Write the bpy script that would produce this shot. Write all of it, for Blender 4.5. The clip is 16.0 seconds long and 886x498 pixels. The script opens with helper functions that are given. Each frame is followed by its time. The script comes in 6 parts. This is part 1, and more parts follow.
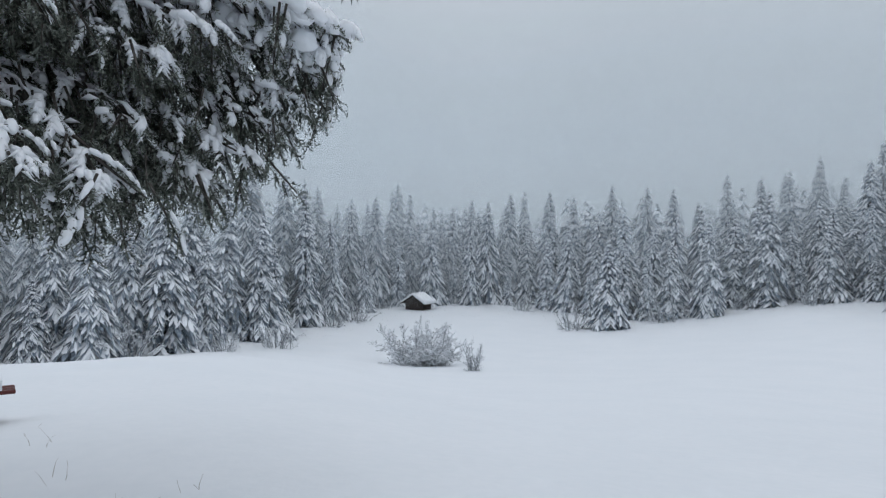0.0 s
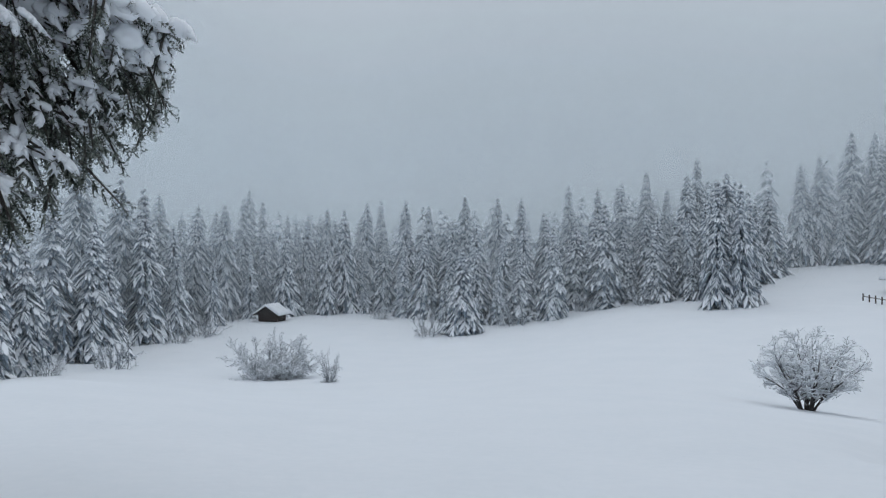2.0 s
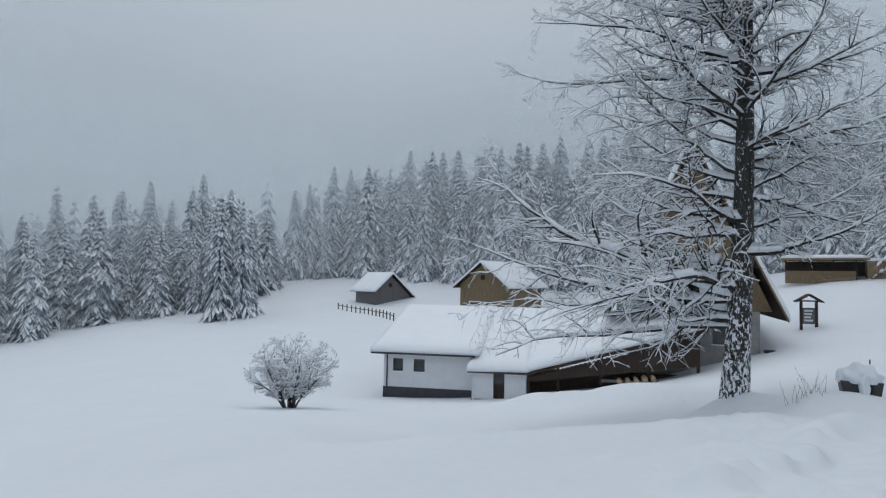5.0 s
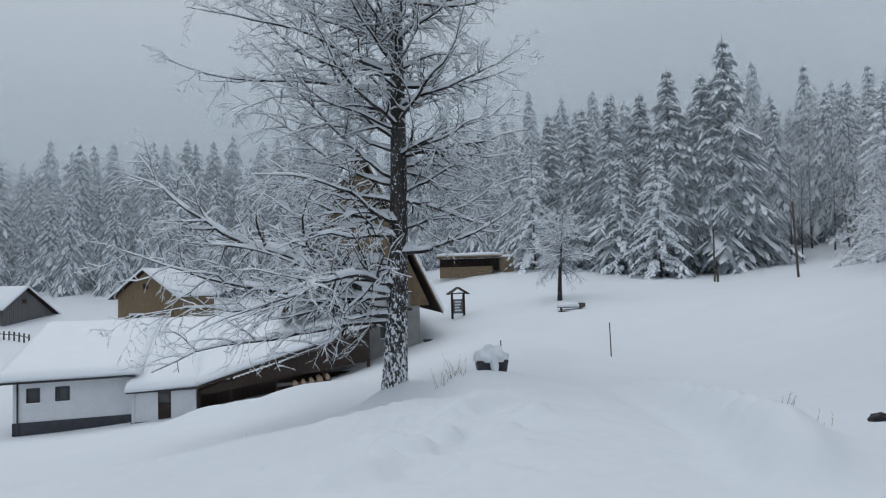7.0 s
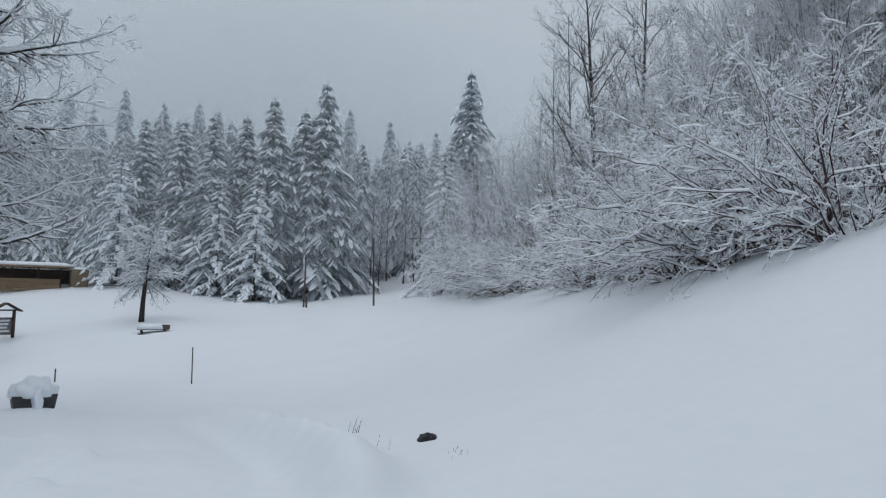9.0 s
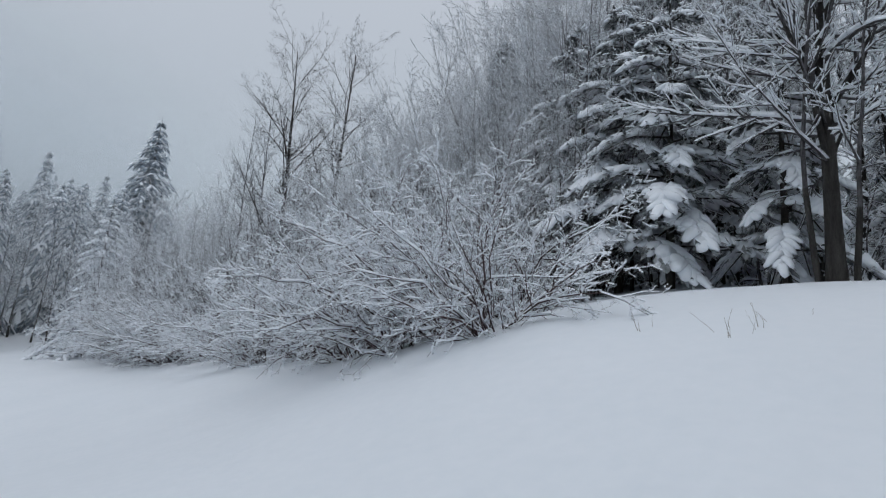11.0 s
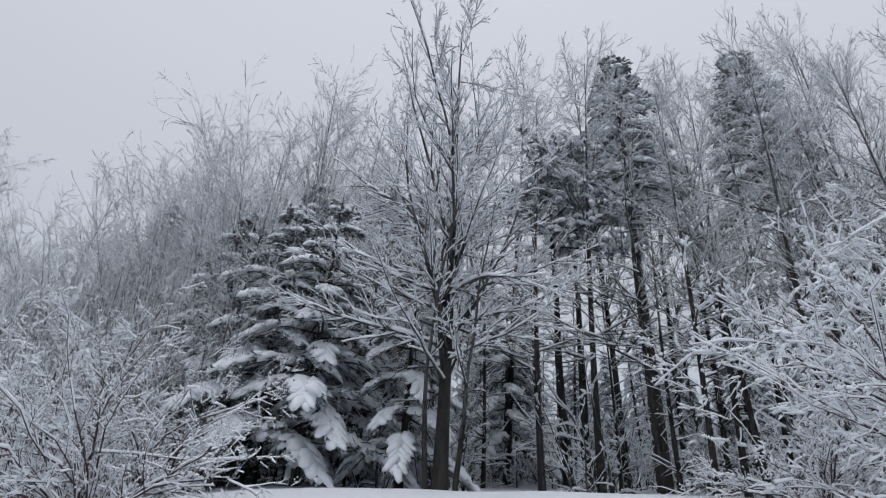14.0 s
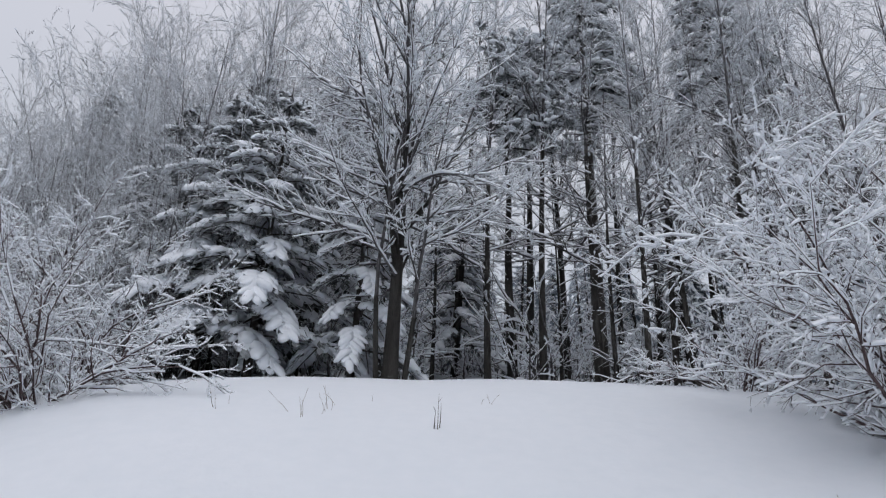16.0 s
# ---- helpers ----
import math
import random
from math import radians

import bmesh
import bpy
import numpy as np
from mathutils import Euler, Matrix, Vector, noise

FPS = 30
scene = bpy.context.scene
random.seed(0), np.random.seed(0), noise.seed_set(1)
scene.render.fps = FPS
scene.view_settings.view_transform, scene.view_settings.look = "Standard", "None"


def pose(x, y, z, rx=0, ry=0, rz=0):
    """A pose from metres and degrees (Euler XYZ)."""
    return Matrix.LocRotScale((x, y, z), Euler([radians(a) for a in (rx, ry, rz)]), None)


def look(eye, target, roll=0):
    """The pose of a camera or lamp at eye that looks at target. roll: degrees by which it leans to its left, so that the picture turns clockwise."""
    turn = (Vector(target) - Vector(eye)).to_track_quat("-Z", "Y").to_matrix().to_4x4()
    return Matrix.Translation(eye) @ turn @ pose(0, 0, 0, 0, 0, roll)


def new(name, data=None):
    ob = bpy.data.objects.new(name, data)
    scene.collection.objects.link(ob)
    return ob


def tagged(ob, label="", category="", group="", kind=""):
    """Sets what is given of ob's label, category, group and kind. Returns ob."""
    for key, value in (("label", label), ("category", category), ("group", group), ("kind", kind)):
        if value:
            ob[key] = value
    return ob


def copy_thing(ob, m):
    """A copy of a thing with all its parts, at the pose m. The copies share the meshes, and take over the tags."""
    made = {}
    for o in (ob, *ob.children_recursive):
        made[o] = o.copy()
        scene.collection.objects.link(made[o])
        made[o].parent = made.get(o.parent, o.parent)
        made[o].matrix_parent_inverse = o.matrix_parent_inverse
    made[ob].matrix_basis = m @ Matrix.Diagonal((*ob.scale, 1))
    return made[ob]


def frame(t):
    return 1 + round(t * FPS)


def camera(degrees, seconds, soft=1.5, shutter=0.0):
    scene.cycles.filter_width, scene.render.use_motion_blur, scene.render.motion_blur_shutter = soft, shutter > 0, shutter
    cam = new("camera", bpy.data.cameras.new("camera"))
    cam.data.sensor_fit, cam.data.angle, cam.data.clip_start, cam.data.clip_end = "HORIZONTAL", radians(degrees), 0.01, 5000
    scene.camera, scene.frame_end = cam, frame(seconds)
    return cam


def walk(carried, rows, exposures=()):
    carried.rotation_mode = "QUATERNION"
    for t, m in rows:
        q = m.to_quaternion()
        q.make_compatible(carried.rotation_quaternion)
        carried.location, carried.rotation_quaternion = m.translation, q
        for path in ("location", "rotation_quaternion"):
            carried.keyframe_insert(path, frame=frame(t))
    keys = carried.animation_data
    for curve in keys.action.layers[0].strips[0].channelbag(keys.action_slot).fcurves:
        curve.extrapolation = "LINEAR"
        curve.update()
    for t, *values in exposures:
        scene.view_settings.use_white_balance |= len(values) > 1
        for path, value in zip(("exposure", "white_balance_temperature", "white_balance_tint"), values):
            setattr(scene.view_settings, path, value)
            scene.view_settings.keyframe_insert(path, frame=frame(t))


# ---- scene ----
cam = camera(69.96, 16.0, soft=1.2)
# seconds, place, heading, tilt, lean
PATH = [
    (0.0, -0.79, 0.46, 0.04, 0.92, 0.07, -0.90),
    (0.5, -0.78, 0.48, 0.04, -1.32, 0.04, -1.22),
    (1.0, -0.74, 0.45, 0.04, -4.14, 0.25, -1.10),
    (1.5, -0.72, 0.46, 0.05, -7.27, 0.65, -0.69),
    (2.0, -0.70, 0.50, 0.07, -11.94, 0.94, -0.25),
    (2.5, -0.63, 0.51, 0.12, -22.43, 1.12, 0.40),
    (3.0, -0.58, 0.49, 0.18, -34.85, 1.32, 1.14),
    (3.2, -0.57, 0.49, 0.18, -37.93, 1.50, 0.86),
    (5.3, -0.65, 0.13, 0.07, -58.75, 2.52, -0.37),
    (5.5, -0.62, 0.13, 0.07, -62.31, 2.44, 0.19),
    (6.0, -0.45, 0.18, 0.08, -74.01, 2.51, 0.88),
    (6.5, -0.35, 0.14, 0.09, -79.58, 2.61, 1.26),
    (7.0, -0.20, -0.01, 0.06, -83.10, 2.68, 1.67),
    (7.5, -0.15, -0.11, 0.06, -90.93, 2.71, 1.43),
    (8.0, -0.00, -0.18, 0.06, -101.59, 2.77, 1.29),
    (8.5, 0.18, -0.17, 0.06, -112.19, 3.44, 0.56),
    (9.0, 0.30, -0.24, 0.08, -118.58, 4.52, -1.01),
    (9.5, 0.37, -0.38, 0.07, -125.77, 6.06, -1.71),
    (10.0, 0.41, -0.48, 0.08, -135.92, 7.53, -1.82),
    (10.2, 0.43, -0.48, 0.09, -138.88, 8.12, -2.46),
    (12.3, 0.95, -0.28, -0.14, -159.52, 25.33, -5.41),
    (12.5, 0.94, -0.28, -0.15, -161.42, 27.08, -5.33),
    (13.0, 0.91, -0.31, -0.13, -168.32, 29.73, -4.85),
    (13.5, 0.85, -0.29, -0.11, -175.93, 31.52, -3.91),
    (14.0, 0.79, -0.30, -0.11, -181.17, 32.31, -3.28),
    (14.5, 0.76, -0.34, -0.12, -183.09, 32.37, -2.70),
    (15.0, 0.75, -0.38, -0.16, -185.01, 31.10, -1.82),
    (15.5, 0.75, -0.42, -0.20, -186.28, 27.58, -2.31),
    (16.0, 0.78, -0.43, -0.23, -185.48, 23.87, -2.29),
]
walk(cam, [(t, pose(x, y, z, 90 + p, r, w)) for t, x, y, z, w, p, r in PATH],
     exposures=((0.0, -0.03, 6320, 9), (3.0, -0.2, 6190, 7.5), (9.5, -0.18, 6220, 8), (12.3, -0.12, 6290, 10.5), (16.0, 0.05, 6470, 14)))

# ---- light: an overcast winter day ----
world = bpy.data.worlds.new("overcast_sky")
scene.world = world
world.use_nodes = True
wn, wl = world.node_tree.nodes, world.node_tree.links
back = wn["Background"]
sky = wn.new("ShaderNodeTexSky")
sky.sky_type, sky.sun_disc = "NISHITA", False
sky.sun_elevation, sky.sun_rotation = radians(65), radians(18)
sky.dust_density = 3.0
plain = wn.new("ShaderNodeHueSaturation")
plain.inputs["Saturation"].default_value, plain.inputs["Value"].default_value = 0.2, 0.08
wl.new(sky.outputs[0], plain.inputs["Color"])
coord, split = wn.new("ShaderNodeTexCoord"), wn.new("ShaderNodeSeparateXYZ")
wl.new(coord.outputs["Generated"], split.inputs[0])
cloud = wn.new("ShaderNodeValToRGB")
wl.new(split.outputs["Z"], cloud.inputs[0])
cr = cloud.color_ramp
cr.elements[0].position, cr.elements[0].color = 0.0, (0.33, 0.38, 0.415, 1)
cr.elements[1].position, cr.elements[1].color = 1.0, (1.05, 1.08, 1.14, 1)
for pos, col in ((0.1, (0.39, 0.44, 0.48, 1)), (0.3, (0.51, 0.565, 0.625, 1)), (0.62, (0.60, 0.63, 0.69, 1)), (0.8, (0.66, 0.69, 0.75, 1))):
    cr.elements.new(pos).color = col
mixw = wn.new("ShaderNodeMix")
mixw.data_type = "RGBA"
mixw.inputs[0].default_value = 0.97
wl.new(plain.outputs[0], mixw.inputs[6])
wl.new(cloud.outputs[0], mixw.inputs[7])
wl.new(mixw.outputs[2], back.inputs["Color"])
back.inputs["Strength"].default_value = 1.0
sun = new("sun", bpy.data.lights.new("sun", "SUN"))
sun.data.energy, sun.data.angle, sun.data.color = 0.45, radians(70), (1.0, 0.97, 0.93)
sun.matrix_world = look((6, 18, 40), (0, 0, 0))


# ---- materials ----
def material(name, rough=0.8, metal=0.0):
    m = bpy.data.materials.new(name)
    m.use_nodes = True
    b = m.node_tree.nodes["Principled BSDF"]
    b.inputs["Roughness"].default_value, b.inputs["Metallic"].default_value = rough, metal
    b.inputs["Specular IOR Level"].default_value = 0.25
    return m, m.node_tree.nodes, m.node_tree.links, b


def mottled(name, dark, light, scale=4.0, stretch=(1, 1, 1), rough=0.8, bump=0.3, fine=6.0, depth=0.02, metal=0.0, per_thing=0.0, island=0.0):
    """Two scales of noise between two colours, with a fine relief."""
    m, n, l, b = material(name, rough, metal)
    co, mp = n.new("ShaderNodeTexCoord"), n.new("ShaderNodeMapping")
    mp.inputs["Scale"].default_value = stretch
    l.new(co.outputs["Object"], mp.inputs[0])
    a, f = n.new("ShaderNodeTexNoise"), n.new("ShaderNodeTexNoise")
    a.inputs["Scale"].default_value, a.inputs["Detail"].default_value = scale, 3
    f.inputs["Scale"].default_value, f.inputs["Detail"].default_value = scale * fine, 4
    l.new(mp.outputs[0], a.inputs["Vector"])
    l.new(mp.outputs[0], f.inputs["Vector"])
    add = n.new("ShaderNodeMath")
    add.operation = "MULTIPLY_ADD"
    add.inputs[1].default_value = 0.5
    half = n.new("ShaderNodeMath")
    half.operation = "MULTIPLY"
    half.inputs[1].default_value = 0.5
    l.new(a.outputs[0], half.inputs[0])
    l.new(f.outputs[0], add.inputs[0])
    l.new(half.outputs[0], add.inputs[2])
    fac = add.outputs[0]
    for amount, node, socket in ((per_thing, "ShaderNodeObjectInfo", "Random"), (island, "ShaderNodeNewGeometry", "Random Per Island")):
        if amount:
            o, s = n.new(node), n.new("ShaderNodeMath")
            s.operation = "MULTIPLY_ADD"
            s.inputs[1].default_value = amount
            l.new(o.outputs[socket], s.inputs[0])
            l.new(fac, s.inputs[2])
            o2 = n.new("ShaderNodeMath")
            o2.operation = "SUBTRACT"
            o2.inputs[1].default_value = amount / 2
            l.new(s.outputs[0], o2.inputs[0])
            fac = o2.outputs[0]
    ramp = n.new("ShaderNodeValToRGB")
    ramp.color_ramp.elements[0].position, ramp.color_ramp.elements[0].color = 0.3, (*dark, 1)
    ramp.color_ramp.elements[1].position, ramp.color_ramp.elements[1].color = 0.7, (*light, 1)
    l.new(fac, ramp.inputs[0])
    l.new(ramp.outputs[0], b.inputs["Base Color"])
    if bump:
        bp = n.new("ShaderNodeBump")
        bp.inputs["Strength"].default_value, bp.inputs["Distance"].default_value = bump, depth
        l.new(add.outputs[0], bp.inputs["Height"])
        l.new(bp.outputs[0], b.inputs["Normal"])
    return m


SNOW = mottled("fresh_snow", (0.75, 0.79, 0.83), (0.80, 0.83, 0.865), 0.35, rough=0.7, bump=0.25, fine=14, depth=0.05)
SNOW_TREE = mottled("clinging_snow", (0.885, 0.92, 0.965), (0.935, 0.96, 0.99), 3, rough=0.8, bump=0.4)
SNOW_ROOF = mottled("roof_snow", (0.82, 0.85, 0.89), (0.88, 0.90, 0.93), 0.8, rough=0.7, bump=0.3, fine=10, depth=0.03)
NEAR_NEEDLE = mottled("dusted_needles", (0.03, 0.039, 0.031), (0.20, 0.218, 0.19), 6, bump=0, island=0.6)
WOOD_NEEDLE = mottled("snow_dusted_needles", (0.075, 0.086, 0.09), (0.42, 0.435, 0.445), 5, bump=0, island=0.5)
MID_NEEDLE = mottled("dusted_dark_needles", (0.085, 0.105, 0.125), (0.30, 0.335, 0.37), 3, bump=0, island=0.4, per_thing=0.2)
# rime on the needles, with the haze of distance painted in as paler blue-grey
HAZED_RIME = mottled("rimed_hazed_needles", (0.13, 0.165, 0.205), (0.36, 0.415, 0.475), 2, bump=0, island=0.4, per_thing=0.3)
BARK = mottled("spruce_bark", (0.03, 0.026, 0.024), (0.10, 0.09, 0.08), 6, (1, 1, 0.3), bump=0.6)
WOOD_BARK = mottled("woodland_bark", (0.014, 0.013, 0.012), (0.068, 0.062, 0.057), 7, (1, 1, 0.22), bump=0.9, depth=0.03)
LIME_BARK = mottled("lime_bark", (0.018, 0.017, 0.017), (0.085, 0.08, 0.075), 8, (1, 1, 0.25), bump=0.8, depth=0.03)
TWIG = mottled("twig_bark", (0.035, 0.031, 0.031), (0.115, 0.105, 0.10), 7, bump=0.3)
HAZEL_BARK = mottled("hazel_bark", (0.045, 0.031, 0.032), (0.15, 0.105, 0.105), 7, bump=0.3)
DUSTED_TWIG = mottled("snow_dusted_twigs", (0.045, 0.042, 0.044), (0.15, 0.142, 0.146), 6, bump=0)
FROST_TWIG = mottled("rimed_twigs", (0.22, 0.24, 0.265), (0.40, 0.425, 0.455), 4, bump=0)
def snow_plastered(name):
    """Dark furrowed bark with wind-blown snow stuck to it, thickest near the foot."""
    m = mottled(name, (0.018, 0.017, 0.017), (0.085, 0.08, 0.075), 8, (1, 1, 0.25), bump=0.8, depth=0.03)
    n, l = m.node_tree.nodes, m.node_tree.links
    b = n["Principled BSDF"]
    bark = b.inputs["Base Color"].links[0].from_socket
    co, sp, no = n.new("ShaderNodeTexCoord"), n.new("ShaderNodeSeparateXYZ"), n.new("ShaderNodeTexNoise")
    no.inputs["Scale"].default_value, no.inputs["Detail"].default_value = 17.0, 8
    no.inputs["Roughness"].default_value = 0.68
    st = n.new("ShaderNodeMapping")
    st.inputs["Scale"].default_value = (1, 1, 0.5)
    l.new(co.outputs["Object"], st.inputs[0])
    l.new(st.outputs[0], no.inputs["Vector"])
    l.new(co.outputs["Object"], sp.inputs[0])
    hi = n.new("ShaderNodeMapRange")
    hi.inputs["From Min"].default_value, hi.inputs["From Max"].default_value = 0.0, 4.5
    hi.inputs["To Min"].default_value, hi.inputs["To Max"].default_value = 0.48, 0.61
    l.new(sp.outputs["Z"], hi.inputs["Value"])
    d = n.new("ShaderNodeMath")
    d.operation = "GREATER_THAN"
    l.new(no.outputs[0], d.inputs[0])
    l.new(hi.outputs[0], d.inputs[1])
    mx = n.new("ShaderNodeMix")
    mx.data_type = "RGBA"
    mx.inputs[7].default_value = (0.84, 0.87, 0.91, 1)
    l.new(d.outputs[0], mx.inputs[0])
    l.new(bark, mx.inputs[6])
    l.new(mx.outputs[2], b.inputs["Base Color"])
    return m


PLASTERED = snow_plastered("snow_plastered_bark")
GREY_WOOD = mottled("weathered_boards", (0.10, 0.10, 0.105), (0.22, 0.21, 0.21), 3, (6, 6, 0.5), bump=0.4)
DARK_WOOD = mottled("dark_boards", (0.022, 0.017, 0.015), (0.085, 0.06, 0.05), 3, (6, 6, 0.5), bump=0.4)
BROWN_WOOD = mottled("brown_boards", (0.14, 0.10, 0.062), (0.31, 0.23, 0.145), 2, (5, 5, 0.5), bump=0.3)
FENCE_WOOD = mottled("fence_wood", (0.06, 0.05, 0.045), (0.15, 0.12, 0.10), 5, bump=0.3)
RED_WOOD = mottled("red_bench_paint", (0.09, 0.025, 0.022), (0.17, 0.05, 0.045), 9, (1, 6, 6), rough=0.5, bump=0.2)
PLASTER = mottled("white_plaster", (0.66, 0.68, 0.71), (0.80, 0.81, 0.83), 1.2, rough=0.9, bump=0.2)
PLINTH = mottled("dark_plinth", (0.045, 0.045, 0.055), (0.09, 0.09, 0.10), 3, bump=0.3)
FRAME = mottled("dark_frame", (0.03, 0.03, 0.035), (0.06, 0.06, 0.065), 6, rough=0.5, bump=0)
STONE = mottled("grey_masonry", (0.22, 0.22, 0.22), (0.40, 0.39, 0.38), 2, bump=0.5)
TIN = mottled("dark_sheet", (0.035, 0.037, 0.04), (0.08, 0.08, 0.085), 4, rough=0.5, bump=0.1, metal=0.3)
LOG_END = mottled("log_ends", (0.28, 0.20, 0.13), (0.50, 0.38, 0.26), 9, bump=0.3)
STRAW = mottled("dry_grass", (0.12, 0.09, 0.06), (0.26, 0.21, 0.15), 5, bump=0)
BLACK = mottled("wet_rock", (0.012, 0.012, 0.014), (0.04, 0.04, 0.042), 8, rough=0.5, bump=0.5)
BALCONY = mottled("balcony_green", (0.14, 0.19, 0.18), (0.26, 0.32, 0.30), 5, bump=0.2)
GLASS, gn, gl, gb = material("window_glass", 0.08)
gb.inputs["Base Color"].default_value = (0.03, 0.035, 0.04, 1)
gb.inputs["Specular IOR Level"].default_value = 0.6


# ---- mesh helpers ----
def part(name, bm, mat, parent=None, label=""):
    """Links a bmesh as one mesh object under a thing or a part."""
    me = bpy.data.meshes.new(name)
    bm.to_mesh(me)
    bm.free()
    me.materials.append(mat)
    ob = new(name, me)
    ob.parent = parent
    if label:
        tagged(ob, label)
    return ob


def net(name, v, f, mat, parent=None, smooth=False):
    """Links vertices and triangles or quads held in arrays as one mesh object."""
    me = bpy.data.meshes.new(name)
    v, f = np.asarray(v, np.float32), np.asarray(f, np.int32)
    k = f.shape[1]
    me.vertices.add(len(v))
    me.vertices.foreach_set("co", v.ravel())
    me.loops.add(f.size)
    me.loops.foreach_set("vertex_index", f.ravel())
    me.polygons.add(len(f))
    me.polygons.foreach_set("loop_start", np.arange(0, f.size, k, dtype=np.int32))
    if smooth:
        me.polygons.foreach_set("use_smooth", np.ones(len(f), bool))
    me.update(calc_edges=True)
    me.materials.append(mat)
    ob = new(name, me)
    ob.parent = parent
    return ob


def thing(name, label, category, group="", m=None, kind=""):
    ob = new(name)
    if m is not None:
        ob.matrix_world = m
    return tagged(ob, label, category, group, kind)


def box(bm, x0, x1, y0, y1, z0, z1, m=None, bevel=0.0):
    r = bmesh.ops.create_cube(bm, size=1.0)["verts"]
    t = Matrix.Translation(((x0 + x1) / 2, (y0 + y1) / 2, (z0 + z1) / 2)) @ Matrix.Diagonal((x1 - x0, y1 - y0, z1 - z0, 1))
    bmesh.ops.transform(bm, matrix=(m @ t if m else t), verts=r)
    if bevel:
        e = list({e for v in r for e in v.link_edges})
        bmesh.ops.bevel(bm, geom=e, offset=bevel, segments=2, affect="EDGES")
    return bm


def boxes(*dims, bevel=0.0):
    bm = bmesh.new()
    for d in dims:
        box(bm, *d, bevel=bevel)
    return bm


def prism(points, y0, y1):
    """An outline in x and z, pulled from y0 to y1."""
    bm = bmesh.new()
    a = [bm.verts.new((x, y0, z)) for x, z in points]
    b = [bm.verts.new((x, y1, z)) for x, z in points]
    bm.faces.new(a)
    bm.faces.new(b[::-1])
    for i in range(len(a)):
        j = (i + 1) % len(a)
        bm.faces.new((a[j], a[i], b[i], b[j]))
    bmesh.ops.recalc_face_normals(bm, faces=bm.faces)
    return bm


def tubes(p0, p1, r0, r1, k):
    """Tapered k-sided tubes, one for each row."""
    p0, p1 = np.asarray(p0, float), np.asarray(p1, float)
    d = p1 - p0
    d /= np.linalg.norm(d, axis=1)[:, None] + 1e-9
    ref = np.where(np.abs(d[:, 2:3]) > 0.9, [[1.0, 0, 0]], [[0, 0, 1.0]])
    u = np.cross(d, ref)
    u /= np.linalg.norm(u, axis=1)[:, None] + 1e-9
    w = np.cross(u, d)
    a = np.arange(k) * 2 * np.pi / k + np.pi / 2
    ring = u[:, None] * np.cos(a)[None, :, None] + w[:, None] * np.sin(a)[None, :, None]
    v = np.stack([p0[:, None] + ring * np.asarray(r0)[:, None, None], p1[:, None] + ring * np.asarray(r1)[:, None, None]], 1)
    n = len(p0)
    i = np.arange(k)
    j = (i + 1) % k
    q = np.stack([i, j, j + k, i + k], 1)
    f = (np.arange(n)[:, None, None] * 2 * k + q[None]).reshape(-1, 4)
    return v.reshape(-1, 3), f


def kites(b, d, length, width, lift, droop):
    """Small bent leaf-like plates, four triangles each."""
    d = d / (np.linalg.norm(d, axis=1)[:, None] + 1e-9)
    up = np.array([0, 0, 1.0])
    s = np.cross(d, up)
    s /= np.linalg.norm(s, axis=1)[:, None] + 1e-9
    L, W = length[:, None], width[:, None]
    mid = b + d * L * 0.45 + up * lift[:, None] * L
    tip = b + d * L
    le, ri = mid + s * W - up * droop[:, None] * W, mid - s * W - up * droop[:, None] * W
    v = np.stack([b, le, tip, ri, mid], 1)
    q = np.array([[0, 1, 4], [1, 2, 4], [0, 4, 3], [4, 2, 3]])
    f = (np.arange(len(b))[:, None, None] * 5 + q[None]).reshape(-1, 3)
    return v.reshape(-1, 3), f


def lumps(b, d, length, width, height, droop, g):
    """Rounded, uneven lumps of snow lying along a direction and sagging towards the end."""
    n = len(b)
    d = d / (np.linalg.norm(d, axis=1)[:, None] + 1e-9)
    up = np.array([0, 0, 1.0])
    s = np.cross(d, up)
    s /= np.linalg.norm(s, axis=1)[:, None] + 1e-9
    a = np.arange(6) * math.pi / 3
    rows = []
    for q, fat in ((0.0, 0.0), (0.14, 0.78), (0.5, 1.0), (0.86, 0.66), (1.0, 0.0)):
        c = b + d * (length * q)[:, None] - up * (droop * length * q * q)[:, None]
        if not fat:
            rows.append(c[:, None])
            continue
        e = fat * g.uniform(0.78, 1.22, (n, 6))
        y = np.where(np.sin(a) > 0, np.sin(a), 0.6 * np.sin(a))
        rows.append(c[:, None] + s[:, None] * (e * np.cos(a) * width[:, None])[..., None] + up * (e * y * height[:, None])[..., None])
    v = np.concatenate(rows, 1)
    i, j = np.arange(6), (np.arange(6) + 1) % 6
    f = [np.stack([np.zeros(6, int), 1 + i, 1 + j], 1), np.stack([np.full(6, 19), 13 + j, 13 + i], 1)]
    for k in (1, 7):
        f += [np.stack([k + i, k + 6 + i, k + 6 + j], 1), np.stack([k + i, k + 6 + j, k + j], 1)]
    f = np.concatenate(f)
    return v.reshape(-1, 3), (np.arange(n)[:, None, None] * 20 + f[None]).reshape(-1, 3)


